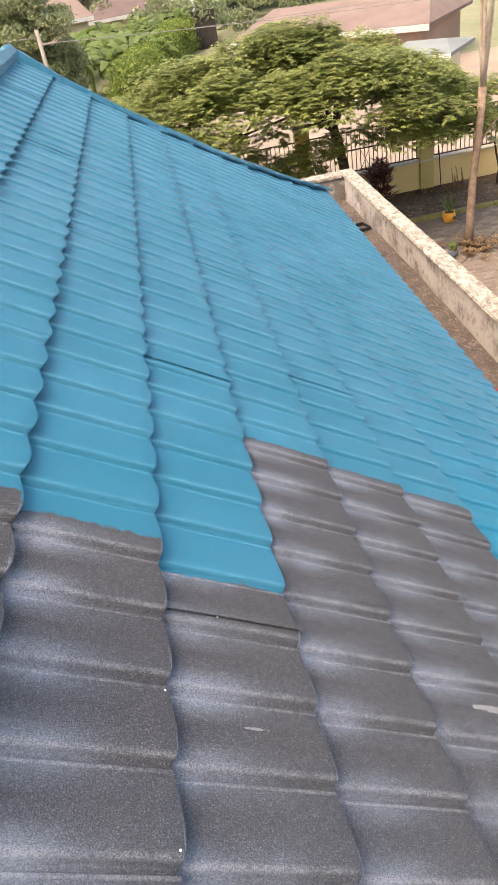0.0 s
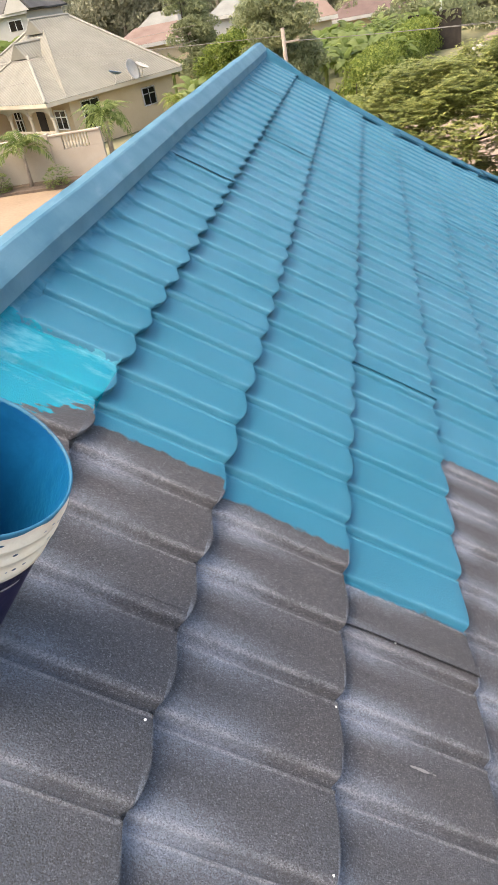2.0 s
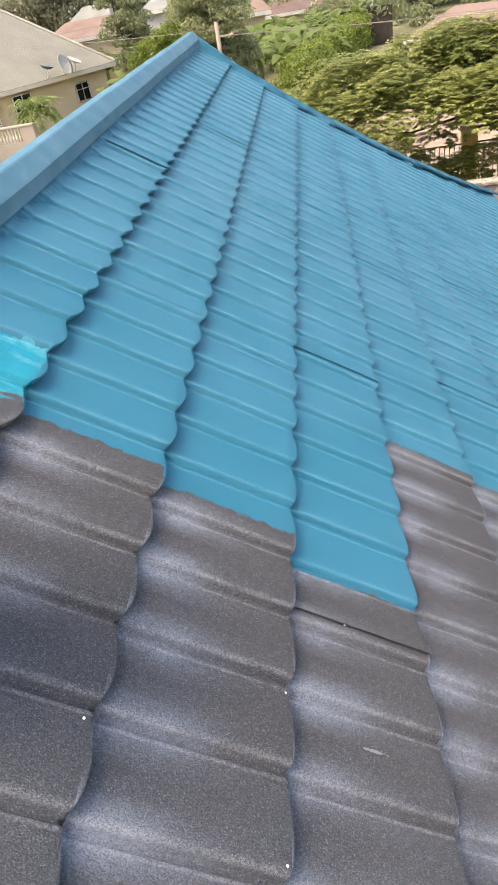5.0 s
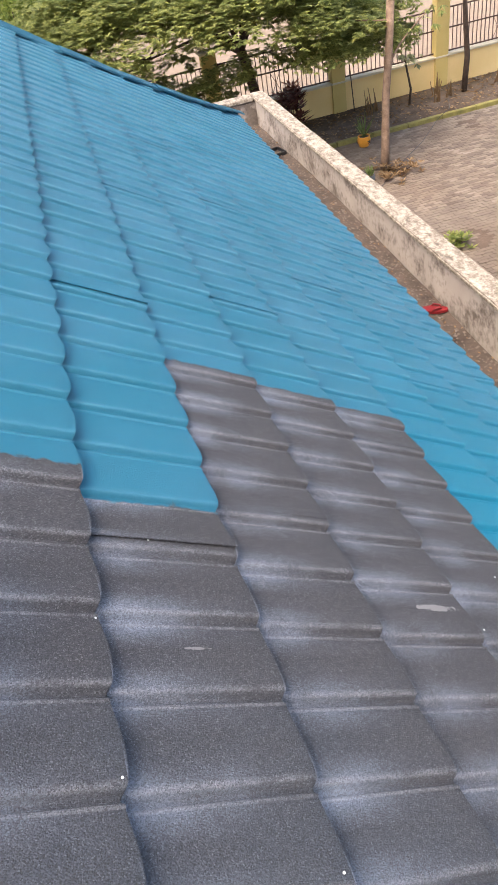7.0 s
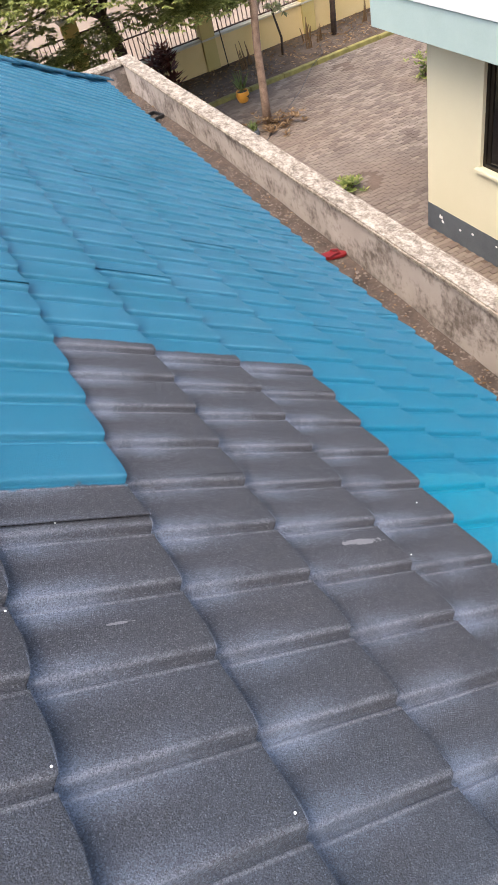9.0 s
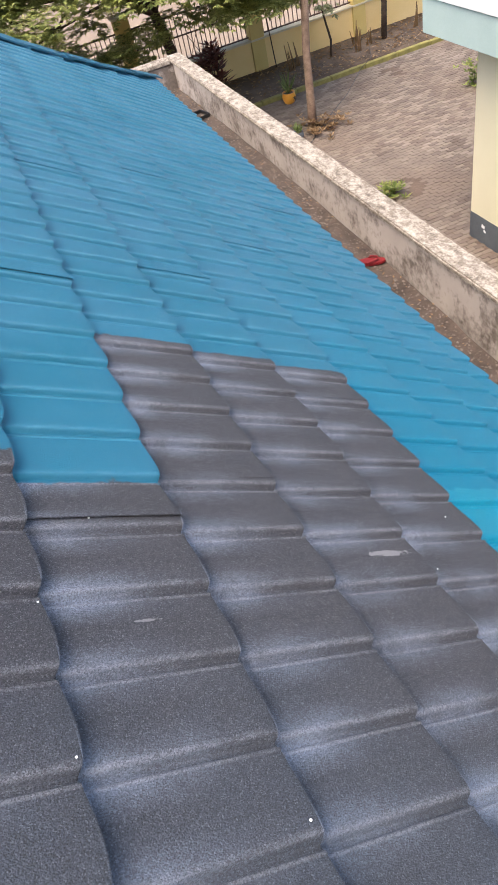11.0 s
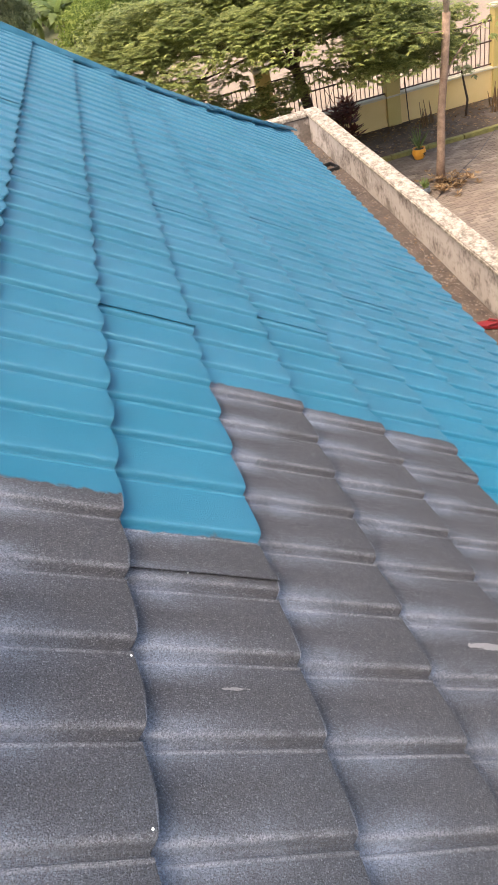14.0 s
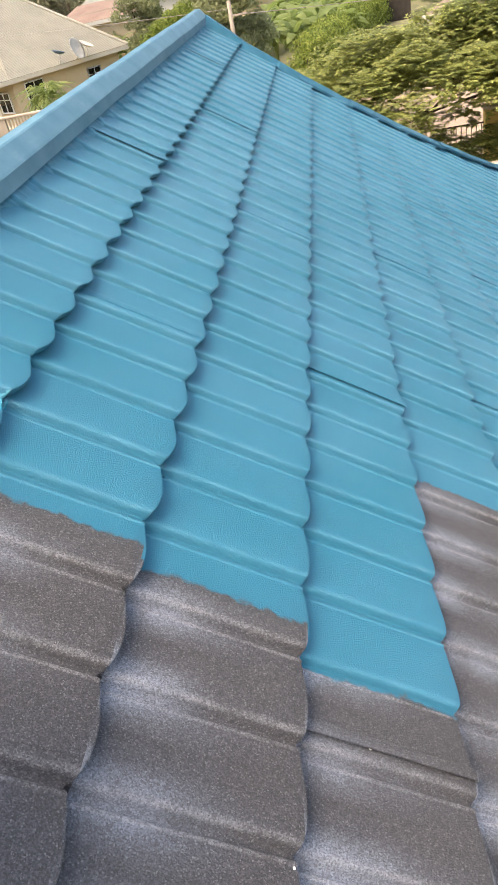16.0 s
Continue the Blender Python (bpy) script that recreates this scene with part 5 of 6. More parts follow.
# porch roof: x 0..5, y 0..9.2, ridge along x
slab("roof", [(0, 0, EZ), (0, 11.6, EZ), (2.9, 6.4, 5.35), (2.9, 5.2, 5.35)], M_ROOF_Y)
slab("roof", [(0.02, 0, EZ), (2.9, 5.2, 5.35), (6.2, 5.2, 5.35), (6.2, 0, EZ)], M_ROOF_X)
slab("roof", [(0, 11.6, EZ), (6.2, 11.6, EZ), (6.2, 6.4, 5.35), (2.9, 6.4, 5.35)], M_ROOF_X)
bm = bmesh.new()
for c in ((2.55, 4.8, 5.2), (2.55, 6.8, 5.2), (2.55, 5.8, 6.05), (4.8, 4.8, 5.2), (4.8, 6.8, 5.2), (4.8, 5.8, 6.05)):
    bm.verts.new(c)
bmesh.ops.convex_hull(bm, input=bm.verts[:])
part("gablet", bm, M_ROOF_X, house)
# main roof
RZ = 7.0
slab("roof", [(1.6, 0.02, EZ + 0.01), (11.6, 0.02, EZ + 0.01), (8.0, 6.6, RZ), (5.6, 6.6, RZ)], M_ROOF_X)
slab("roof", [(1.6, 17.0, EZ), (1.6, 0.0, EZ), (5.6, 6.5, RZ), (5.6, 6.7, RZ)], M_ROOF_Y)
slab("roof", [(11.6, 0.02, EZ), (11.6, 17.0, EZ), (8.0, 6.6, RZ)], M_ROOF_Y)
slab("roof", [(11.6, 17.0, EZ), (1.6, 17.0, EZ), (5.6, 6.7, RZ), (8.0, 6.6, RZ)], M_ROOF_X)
bm = bmesh.new()
for c in ((4.75, 5.6, 6.35), (4.75, 7.6, 6.35), (4.75, 6.6, 7.2), (8.0, 6.4, 6.9), (8.0, 6.8, 6.9), (8.0, 6.6, 7.1)):
    bm.verts.new(c)
bmesh.ops.convex_hull(bm, input=bm.verts[:])
part("gablet", bm, M_ROOF_X, house)
for pts in ([(0, 0, EZ + 0.04), (2.9, 5.2, 5.38)], [(0, 11.6, EZ + 0.04), (2.9, 6.4, 5.38)], [(2.5, 5.8, 6.05), (4.9, 5.8, 6.05)], [(4.7, 6.6, 7.2), (8.0, 6.6, 7.1)], [(11.6, 0, EZ + 0.04), (8.0, 6.6, 7.03)], [(1.6, 17.0, EZ + 0.04), (5.6, 6.7, 7.03)]):
    part("ridge_tile", tube(pts, [0.09, 0.09], 6), M_BEIGEROOF, house)
for a in ((0.0, 0.03, 0.0, 11.6), (0.03, 11.6, 0.0, 0.03), (11.57, 11.6, 0.03, 17.0), (1.6, 1.63, 11.6, 17.0), (0.03, 1.6, 11.57, 11.6)):
    part("fascia", box(*a, EZ - 0.24, EZ - 0.02), M_HOUSETRIM, house)
# walls
part("wall", box(2.2, 11.0, OV, OV + 0.2, 0, EZ - 0.02), M_HOUSEWALL, house)
part("wall", box(2.0, 2.2, OV, 16.4, 0, EZ - 0.02), M_HOUSEWALL, house)
part("wall", box(10.8, 11.0, OV + 0.2, 12.5, 0, EZ - 0.02), M_HOUSEWALL, house)
part("wall", box(0.5, 2.0, 8.6, 11.1, 0, EZ - 0.02), M_HOUSEWALL, house, "cream projecting corner")
part("porch_floor", box(0.3, 2.0, OV - 0.1, 8.6, 0, 0.45), M_HOUSETRIM, house)
# porch: columns and arches along x = 0.5, and one round the corner along y
for y in (0.62, 3.3, 5.9, 8.45):
    part("column", lathe([(0.16, 0.45), (0.16, 0.6), (0.10, 0.66), (0.10, 2.0), (0.16, 2.08), (0.16, 2.2)], 12), M_HOUSETRIM, house).location = (0.6, y, 0)


def arch(y0, y1, along_x=False):
    bm = bmesh.new()
    n = 14
    prof = []
    for k in range(n + 1):
        a = math.pi * k / n
        prof.append(((y0 + y1) / 2 - (y1 - y0) / 2 * math.cos(a) * 0.94, 2.08 + 0.42 * math.sin(a) ** 0.7))
    for side in (-0.1, 0.1):
        row = [bm.verts.new((side, y, z)) for y, z in prof] + [bm.verts.new((side, y1, EZ - 0.25)), bm.verts.new((side, y0, EZ - 0.25))]
        bm.faces.new(row)
    lo, hi = bm.verts[:n + 3], bm.verts[n + 3:]
    for k in range(n + 3):
        bm.faces.new((lo[k], lo[(k + 1) % (n + 3)], hi[(k + 1) % (n + 3)], hi[k]))
    bmesh.ops.recalc_face_normals(bm, faces=bm.faces[:])
    bmesh.ops.triangulate(bm, faces=[f for f in bm.faces if len(f.verts) > 4])
    ob = part("arch", bm, M_HOUSETRIM, house)
    ob.matrix_basis = Matrix.Translation((0.6, 0, 0)) if not along_x else Matrix.Translation((0, 0.6, 0)) @ Matrix.Rotation(radians(-90), 4, "Z") @ Matrix.Scale(-1, 4, (0, 1, 0))


arch(0.62, 3.3)
arch(3.3, 5.9)
arch(5.9, 8.45)
for y0, y1 in ((0.8, 3.1), (3.5, 5.7)):
    part("porch_rail", box(0.53, 0.67, y0, y1, 1.25, 1.35), M_HOUSETRIM, house)
    for j in range(7):
        part("baluster", lathe([(0.035, 0), (0.06, 0.12), (0.075, 0.25), (0.04, 0.45), (0.06, 0.65), (0.045, 0.8)], 8), M_HOUSETRIM, house).location = (0.6, y0 + 0.15 + 0.32 * j, 0.45)


def house_window(y, z, w, h, face):
    """White-framed window with dark panes. face x: in the porch wall, face y: in the side wall."""
    m = Matrix.Translation((1.985, y, z)) if face == "x" else Matrix.Translation((y, OV - 0.015, z)) @ Matrix.Rotation(radians(90), 4, "Z")
    fr = part("window", box(-0.03, 0.03, -w / 2, w / 2, 0, h), M_GLASS, house)
    fr.matrix_basis = m
    for a in ((-w / 2, -w / 2 + 0.09, 0, h), (w / 2 - 0.09, w / 2, 0, h), (-w / 2 + 0.09, w / 2 - 0.09, 0, 0.08), (-w / 2 + 0.09, w / 2 - 0.09, h - 0.08, h), (-0.035, 0.035, 0.08, h - 0.08), (-w / 2 + 0.09, -0.035, h * 0.62, h * 0.67), (0.035, w / 2 - 0.09, h * 0.62, h * 0.67)):
        part("window_frame", box(-0.055 if face == "x" else -0.03, 0.03 if face == "x" else 0.055, a[0], a[1], a[2], a[3]), M_WHITE, fr)


house_window(1.8, 1.15, 1.35, 1.15, "x")
house_window(7.2, 0.55, 1.0, 1.9, "x")
house_window(3.6, 0.9, 1.5, 1.7, "y")
house_window(8.6, 1.25, 1.2, 1.1, "y")
part("door", box(1.93, 1.99, 3.7, 4.6, 0.46, 2.4), M_DARKWOOD, house)
for y in (9.1,):
    w = part("window", box(0.46, 0.497, y - 0.2, y + 0.3, 1.0, 2.3), M_GLASS, house)
    part("window_frame", box(0.44, 0.459, y - 0.26, y - 0.2, 0.95, 2.35), M_WHITE, w)

# dishes on the eave
for k, (x, r, mat, tilt) in enumerate(((5.6, 0.42, M_DISHBLUE, 10), (7.0, 0.62, M_DISH, 70), (7.9, 0.45, M_DISH, 25))):
    d = base("satellite_dish", house.matrix_world @ Matrix.Translation((x, -0.15, EZ + 0.02)), ("dark blue" if k == 0 else "pale grey") + " satellite dish on the eave of the beige house", "satellite dish", "dishes on the eave")
    part("mast", tube([(0, 0.3, -0.1), (0, 0, 0.25), (0, 0, 0.5)], [0.03, 0.03, 0.025], 7), M_DISH, d)
    q = part("reflector", lathe([(0, 0), (r * 0.5, 0.04), (r * 0.8, 0.10), (r, 0.17), (r, 0.185), (r * 0.8, 0.12), (r * 0.5, 0.06), (0, 0.02)], 24), mat, d, smooth=True)
    q.matrix_basis = Matrix.Translation((0, 0, 0.52)) @ Matrix.Rotation(radians(tilt), 4, "X") @ Matrix.Rotation(radians(15), 4, "Y")
    part("feed_arm", tube([(0, -r * 0.2, 0.45), (0, -r, 0.65)], [0.015, 0.012], 5), M_DISH, d)


# ---- palms and other plants ----
def frond(length, leaflets, droop, width, seed, lift=0.9):
    """One feathered palm leaf along +x."""
    r = random.Random(seed)
    verts, faces = [], []
    axis = []
    for k in range(13):
        t = k / 12
        axis.append(Vector((length * t * (1 - 0.25 * droop * t), 0, length * (lift * t - (lift + droop) * t * t * 0.75))))
    for k in range(12):
        a, b = axis[k], axis[k + 1]
        w = 0.012 * (1 - k / 13)
        i = len(verts)
        verts += [a + Vector((0, w, 0)), a - Vector((0, w, 0)), b - Vector((0, w, 0)), b + Vector((0, w, 0))]
        faces.append((i, i + 1, i + 2, i + 3))
    for k in range(leaflets):
        t = 0.12 + 0.88 * (k + 0.5) / leaflets
        j = min(11, int(t * 12))
        p = axis[j].lerp(axis[j + 1], t * 12 - j)
        along = (axis[j + 1] - axis[j]).normalized()
        L = width * math.sin(math.pi * (0.15 + 0.8 * t)) * r.uniform(0.8, 1.15)
        for side in (-1, 1):
            d = (along * 0.55 + Vector((0, side, 0)) + Vector((0, 0, r.uniform(-0.35, 0.15)))).normalized()
            q = p + d * L - Vector((0, 0, 0.35 * L))
            m = p + d * L * 0.5 + Vector((0, 0, 0.04 * L))
            w = along * 0.035 * (length / 1.6)
            i = len(verts)
            verts += [p - w * 0.4, m - w, q, m + w]
            faces.append((i, i + 1, i + 2, i + 3))
    me = bpy.data.meshes.new("frond")
    me.from_pydata([tuple(v) for v in verts], [], faces)
    return me


def palm(m, trunk_pts, radii, fronds, length, width, label, droop=0.8, group="", seed=1, mat=None, name="palm_tree"):
    ob = base(name, m, label, "palm tree", group)
    part("trunk", tube(trunk_pts, radii, 9), M_PALMBARK, ob, smooth=True)
    r = random.Random(seed)
    meshes = []
    for k in range(3):
        me = frond(length, 26, droop, width, seed * 7 + k, 0.75 + 0.2 * k)
        me.materials.append(mat or M_PALMLEAF)
        meshes.append(me)
    top = Vector(trunk_pts[-1])
    for k in range(fronds):
        f = new("frond", meshes[k % 3])
        f.parent = ob
        f.matrix_basis = Matrix.Translation(top) @ Matrix.Rotation(k * 2.4 + r.uniform(-0.2, 0.2), 4, "Z") @ Matrix.Rotation(radians(-48 + 66 * (k / fronds) + r.uniform(-8, 8)), 4, "Y") @ Matrix.Scale(r.uniform(0.8, 1.1), 4)
    return ob


young = palm(pose(-16.3, 32.1, 0.05), [(0, 0, 0), (0.03, 0, 0.9), (0.06, 0, 1.75)], [0.11, 0.085, 0.08], 15, 1.85, 0.5, "young feathery palm on the verge under the boundary wall", group="palms along the wall", seed=2, droop=0.55)
for k, (x, y, rz, s) in enumerate(((-19.0, 32.2, 70, 0.95), (-21.8, 32.1, 140, 0.9), (-23.4, 32.2, 220, 0.85), (-26.5, 32.0, 300, 1.0))):
    copy_thing(young, pose(x, y, 0.05, 0, 0, rz) @ Matrix.Scale(s, 4))
palm(pose(-12.6, 34.6, 0.0, 0, 0, 40), [(0, 0, 0), (0.05, 0, 1.2), (0.1, 0.05, 2.2)], [0.16, 0.13, 0.12], 20, 1.9, 0.5, "bushy palm behind the boundary wall", group="palms along the wall", seed=5)
palm(pose(-11.2, 43.4, 0.0, 0, 0, 10), [(0, 0, 0), (0, 0, 0.7), (0.05, 0.0, 1.5)], [0.08, 0.07, 0.06], 12, 1.2, 0.4, "small yellowish palm before the side wall", group="palms along the wall", seed=6, mat=M_WEED)
palm(pose(-29.6, 50, 0, 0, 0, 0), [(-0.3, 0, 0), (0.6, 0, 4), (1.4, 0, 8), (0.6, 0, 11.5), (-0.3, 0, 13.8)], [0.22, 0.17, 0.15, 0.14, 0.13], 18, 3.2, 0.75, "tall leaning coconut palm behind the house", 1.1, "coconut palms", 11, mat=M_HAZYPALM, name="coconut_palm")
palm(pose(-31.2, 60, 0, 0, 0, 90), [(0, 0, 0), (0.2, 0, 5), (0.2, 0.4, 11.4)], [0.24, 0.18, 0.15], 20, 3.6, 0.85, "tall coconut palm with drooping fronds", 1.3, "coconut palms", 12, mat=M_HAZYPALM, name="coconut_palm")
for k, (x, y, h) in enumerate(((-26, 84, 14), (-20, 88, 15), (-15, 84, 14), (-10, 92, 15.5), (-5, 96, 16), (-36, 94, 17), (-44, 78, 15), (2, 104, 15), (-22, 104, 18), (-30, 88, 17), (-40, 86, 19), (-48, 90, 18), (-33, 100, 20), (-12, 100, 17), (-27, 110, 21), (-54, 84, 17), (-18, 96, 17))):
    palm(pose(x, y, 0, 0, 0, 50 * k), [(0, 0, 0), (0.3, 0, h * 0.5), (0.1, 0.2, h * 0.78)], [0.24, 0.18, 0.14], 16, 3.8, 0.9, "distant coconut palm in the haze", 1.2, "coconut palms", 20 + k, mat=M_HAZYPALM, name="coconut_palm")

for k, (x, y, r) in enumerate(((-14.6, 31.6, 0.62), (-18.0, 31.7, 0.70), (-20.7, 31.7, 0.68), (-22.6, 31.6, 0.6), (-24.6, 31.7, 0.7))):
    ob = base("round_shrub", Matrix.Translation((x, y, 0.0)), "clipped round green shrub on the verge", "shrub", "round shrubs on the verge")
    bm = bmesh.new()
    for j in range(6):
        a = j * math.tau / 6
        add_tube(bm, [(0, 0, 0), (0.5 * r * math.cos(a), 0.5 * r * math.sin(a), r * 0.8)], [0.02, 0.008], 5)
    part("stems", bm, M_DARKBARK, ob)
    leaf_soup("leaves", clump_sprigs([((0, 0, r * 0.75), (r, r, r * 0.8))], 170, 50 + k, -0.9), M_PALMLEAF, 0.14, 0.06, 5, 0.2, 60 + k, ob)


def bush_tree(m, label, clump_list, trunk_h, mat, seed, per=16, leaf=0.3, name="leafy_tree", group=""):
    ob = base(name, m, label, "tree", group)
    part("trunk", tube([(0, 0, -0.1), (0.05, 0, trunk_h * 0.5), (0, 0.05, trunk_h)], [0.2, 0.15, 0.1], 8), M_DARKBARK, ob, smooth=True)
    for j, (c, _) in enumerate(clump_list[:6]):
        pts, rad = limb((0, 0, trunk_h * 0.7), c, 0.07, 0.015, 0.1, seed + j)
        part("limb", tube(pts, rad, 6), M_DARKBARK, ob)
    foliage("crown", clump_list, per * 8, mat, leaf * 0.85, leaf * 0.32, seed + 1, ob, low=-0.7)
    return ob


def crown_clumps(seed, n, rx, ry, z0, z1, s):
    r = random.Random(seed)
    out = []
    for _ in range(n):
        a, q = r.uniform(0, math.tau), math.sqrt(r.random())
        z = r.uniform(z0, z1)
        taper = math.sin(math.pi * (0.12 + 0.8 * (z - z0) / (z1 - z0))) ** 0.6
        out.append(((rx * q * math.cos(a) * taper, ry * q * math.sin(a) * taper, z), (s * r.uniform(0.7, 1.2), s * r.uniform(0.7, 1.2), s * r.uniform(0.4, 0.7))))
    return out


bush_tree(pose(-10.4, 14.2, 0), "leafy tree standing by the road below the roof", crown_clumps(3, 26, 1.9, 1.6, 1.5, 3.6, 0.5), 2.2, M_TREELEAF, 70, 40, 0.18)
bush_tree(pose(-27.0, 38.5, 0), "dense feathery bamboo thicket behind the wall", crown_clumps(5, 60, 2.9, 2.3, 2.0, 8.6, 1.0), 4.0, M_HAZYWOODS, 72, 14, 0.5)
bush_tree(pose(-32.5, 41, 0), "dense dark thicket behind the wall", crown_clumps(6, 60, 4.0, 2.5, 1.5, 9.5, 1.1), 4.0, M_HAZYWOODS, 74, 12, 0.5)
bush_tree(pose(-11.9, 56, 0), "dark conical broad-leaved tree behind the house", crown_clumps(7, 55, 1.5, 1.5, 1.5, 8.0, 0.8), 3.5, M_HAZYLEAF, 76, 22, 0.32)
bush_tree(pose(-4.1, 41, 0), "feathery grey-green tree behind the roof's far end", crown_clumps(8, 80, 2.3, 2.2, 1.0, 6.4, 0.8), 3.0, M_HAZYLEAF, 78, 22, 0.30)
bush_tree(pose(-7.0, 46, 0), "green leafy tree behind the roof", crown_clumps(9, 60, 2.4, 2.0, 0.8, 4.6, 0.8), 2.0, M_HEDGE, 80, 20, 0.30)


# ---- banana plants ----
def banana_leaf(length, width, seed):
    r = random.Random(seed)
    verts, faces = [], []
    n = 10
    for k in range(n + 1):
        t = k / n
        x = length * t * (1 - 0.15 * t)
        z = length * (0.85 * t - 0.95 * t * t)
        w = width * 0.5 * max(0.03, math.sin(math.pi * min(1, 0.06 + 0.94 * t)) ** 0.55)
        verts += [(x, -w, z - 0.12 * w + r.uniform(-0.03, 0.03)), (x, 0, z), (x, w, z - 0.12 * w + r.uniform(-0.03, 0.03))]
    for k in range(n):
        i = 3 * k
        faces += [(i, i + 3, i + 4, i + 1), (i + 1, i + 4, i + 5, i + 2)]
    me = bpy.data.meshes.new("leaf")
    me.from_pydata(verts, [], faces)
    me.materials.append(M_BANANA)
    return me


banana = base("banana_plant", pose(-8.2, 41.5, 0), "banana plant with broad torn light-green leaves", "banana plant", "banana grove")
part("stem", tube([(0, 0, -0.1), (0.03, 0, 0.8), (0, 0.02, 1.5)], [0.13, 0.11, 0.08], 8), M_WEEDSTEM, banana)
leaves = [banana_leaf(1.9, 0.5, k) for k in range(3)]
for k in range(9):
    f = new("leaf", leaves[k % 3])
    f.parent = banana
    f.matrix_basis = Matrix.Translation((0, 0, 1.45)) @ Matrix.Rotation(k * 2.3, 4, "Z") @ Matrix.Rotation(radians(-48 + 7 * k), 4, "Y") @ Matrix.Rotation(radians(20 * (k % 3 - 1)), 4, "X")
r = random.Random(77)
spots = [(-9.6, 42.6), (-7.0, 43.2), (-9.9, 44.6)]
spots += [(r.uniform(-4, 2.6), r.uniform(46, 66)) for _ in range(52)]
spots += [(r.uniform(1, 5.5), r.uniform(60, 70)) for _ in range(10)]
spots += [(r.uniform(-36, -24), r.uniform(55, 63)) for _ in range(16)]
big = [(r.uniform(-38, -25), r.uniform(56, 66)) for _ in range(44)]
spots += [(-14.5, 57.5), (-15.5, 58), (-13.6, 58.4)]
for x, y in spots:
    copy_thing(banana, pose(x, y, 0, 0, 0, r.uniform(0, 360)) @ Matrix.Scale(r.uniform(0.85, 1.25), 4))

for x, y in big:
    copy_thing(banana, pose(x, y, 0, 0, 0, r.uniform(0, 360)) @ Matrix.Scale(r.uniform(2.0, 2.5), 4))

# ---- hedge ----
hedge = base("hedge", Matrix(), "long clipped green hedge running away from the road", "hedge")
cl = []
for k in range(40):
    t = k / 39
    for j in range(3):
        cl.append(((0.2 + 6.0 * t + r.uniform(-0.5, 0.5), 38.5 + 28 * t + r.uniform(-0.5, 0.5), 0.5 + 0.75 * j), (0.95, 0.95, 0.6)))
for c, _ in cl[::6]:
    part("stem", tube([(c[0], c[1], -0.1), (c[0] + 0.1, c[1], 1.6)], [0.05, 0.02], 5), M_DARKBARK, hedge)
foliage("leaves", cl, 130, M_HEDGE, 0.24, 0.08, 91, hedge)

# ---- poles and wires ----
pole = base("utility_pole", pose(-1.95, 25, 0), "weathered wooden utility pole carrying thin wires", "utility pole")
part("shaft", tube([(0, 0, -0.3), (0, 0, 2.5), (0.01, 0, 5.35)], [0.085, 0.075, 0.065], 10), M_WOODPOLE, pole, smooth=True)
part("bracket", box(-0.05, 0.55, -0.03, 0.03, 4.88, 4.94, 0.01), M_WOODPOLE, pole)
pole2 = base("utility_pole", pose(6.3, 62, 0), "thin pale pole beside the far hedge", "utility pole")
part("shaft", tube([(0, 0, -0.3), (0, 0, 7)], [0.12, 0.09], 8), M_WHITE, pole2)


def wire(a, b, sag, r=0.010):
    a, b = Vector(a), Vector(b)
    pts = [a.lerp(b, k / 16) - Vector((0, 0, sag * 4 * (k / 16) * (1 - k / 16))) for k in range(17)]
    tagged(part("wire", tube(pts, [r] * 17, 4), M_WIRE), "thin overhead wire running to the wooden pole", "wire", "overhead wires")


wire((-1.95, 25, 5.12), (-34, 28.5, 8.2), 0.35, 0.009)
wire((-1.95, 25, 4.95), (14, 29, 3.6), 0.1)
wire((-1.5, 25, 4.9), (12, 30, 3.8), 0.12, 0.008)
wire((-9.6, 46.5, 4.4), (-40, 36, 4.6), 0.5, 0.012)
wire((-9.6, 46.5, 5.2), (-42, 40, 6.0), 0.4, 0.012)


# ---- houses further off ----
def far_house(name, m, w, d, h, rise, wall, roof_mat, label, hip=0.3, windows=()):
    """A block with a hipped roof; windows are (x, z, width, height) on its front."""
    ob = base(name, m, label, "house")
    part("wall", box(-w / 2, w / 2, 0, d, -0.3, h), wall, ob)
    o = 0.5
    bm = bmesh.new()
    for c in ((-w / 2 - o, -o, h), (w / 2 + o, -o, h), (w / 2 + o, d + o, h), (-w / 2 - o, d + o, h), (-w / 2 + w * hip, d / 2, h + rise), (w / 2 - w * hip, d / 2, h + rise), (-w / 2 - o, -o, h - 0.15), (w / 2 + o, -o, h - 0.15), (w / 2 + o, d + o, h - 0.15), (-w / 2 - o, d + o, h - 0.15)):
        bm.verts.new(c)
    bmesh.ops.convex_hull(bm, input=bm.verts[:])
    rf = part("roof", bm, roof_mat, ob)
    part("fascia", box(-w / 2 - o, w / 2 + o, -o - 0.03, -o - 0.004, h - 0.3, h - 0.02), M_PALEWALL, ob)
    for x, z, ww, hh in windows:
        v = part("window", box(x - ww / 2, x + ww / 2, -0.03, 0.02, z, z + hh), M_GLASS, ob)
        part("frame", box(x - ww / 2 - 0.08, x + ww / 2 + 0.08, -0.05, -0.031, z + hh, z + hh + 0.08), M_WHITE, v)
        part("frame", box(x - ww / 2 - 0.08, x - ww / 2, -0.05, -0.031, z, z + hh), M_WHITE, v)
        part("frame", box(x + ww / 2, x + ww / 2 + 0.08, -0.05, -0.031, z, z + hh), M_WHITE, v)
        part("frame", box(x - 0.03, x + 0.03, -0.05, -0.031, z, z + hh), M_WHITE, v)
    return ob


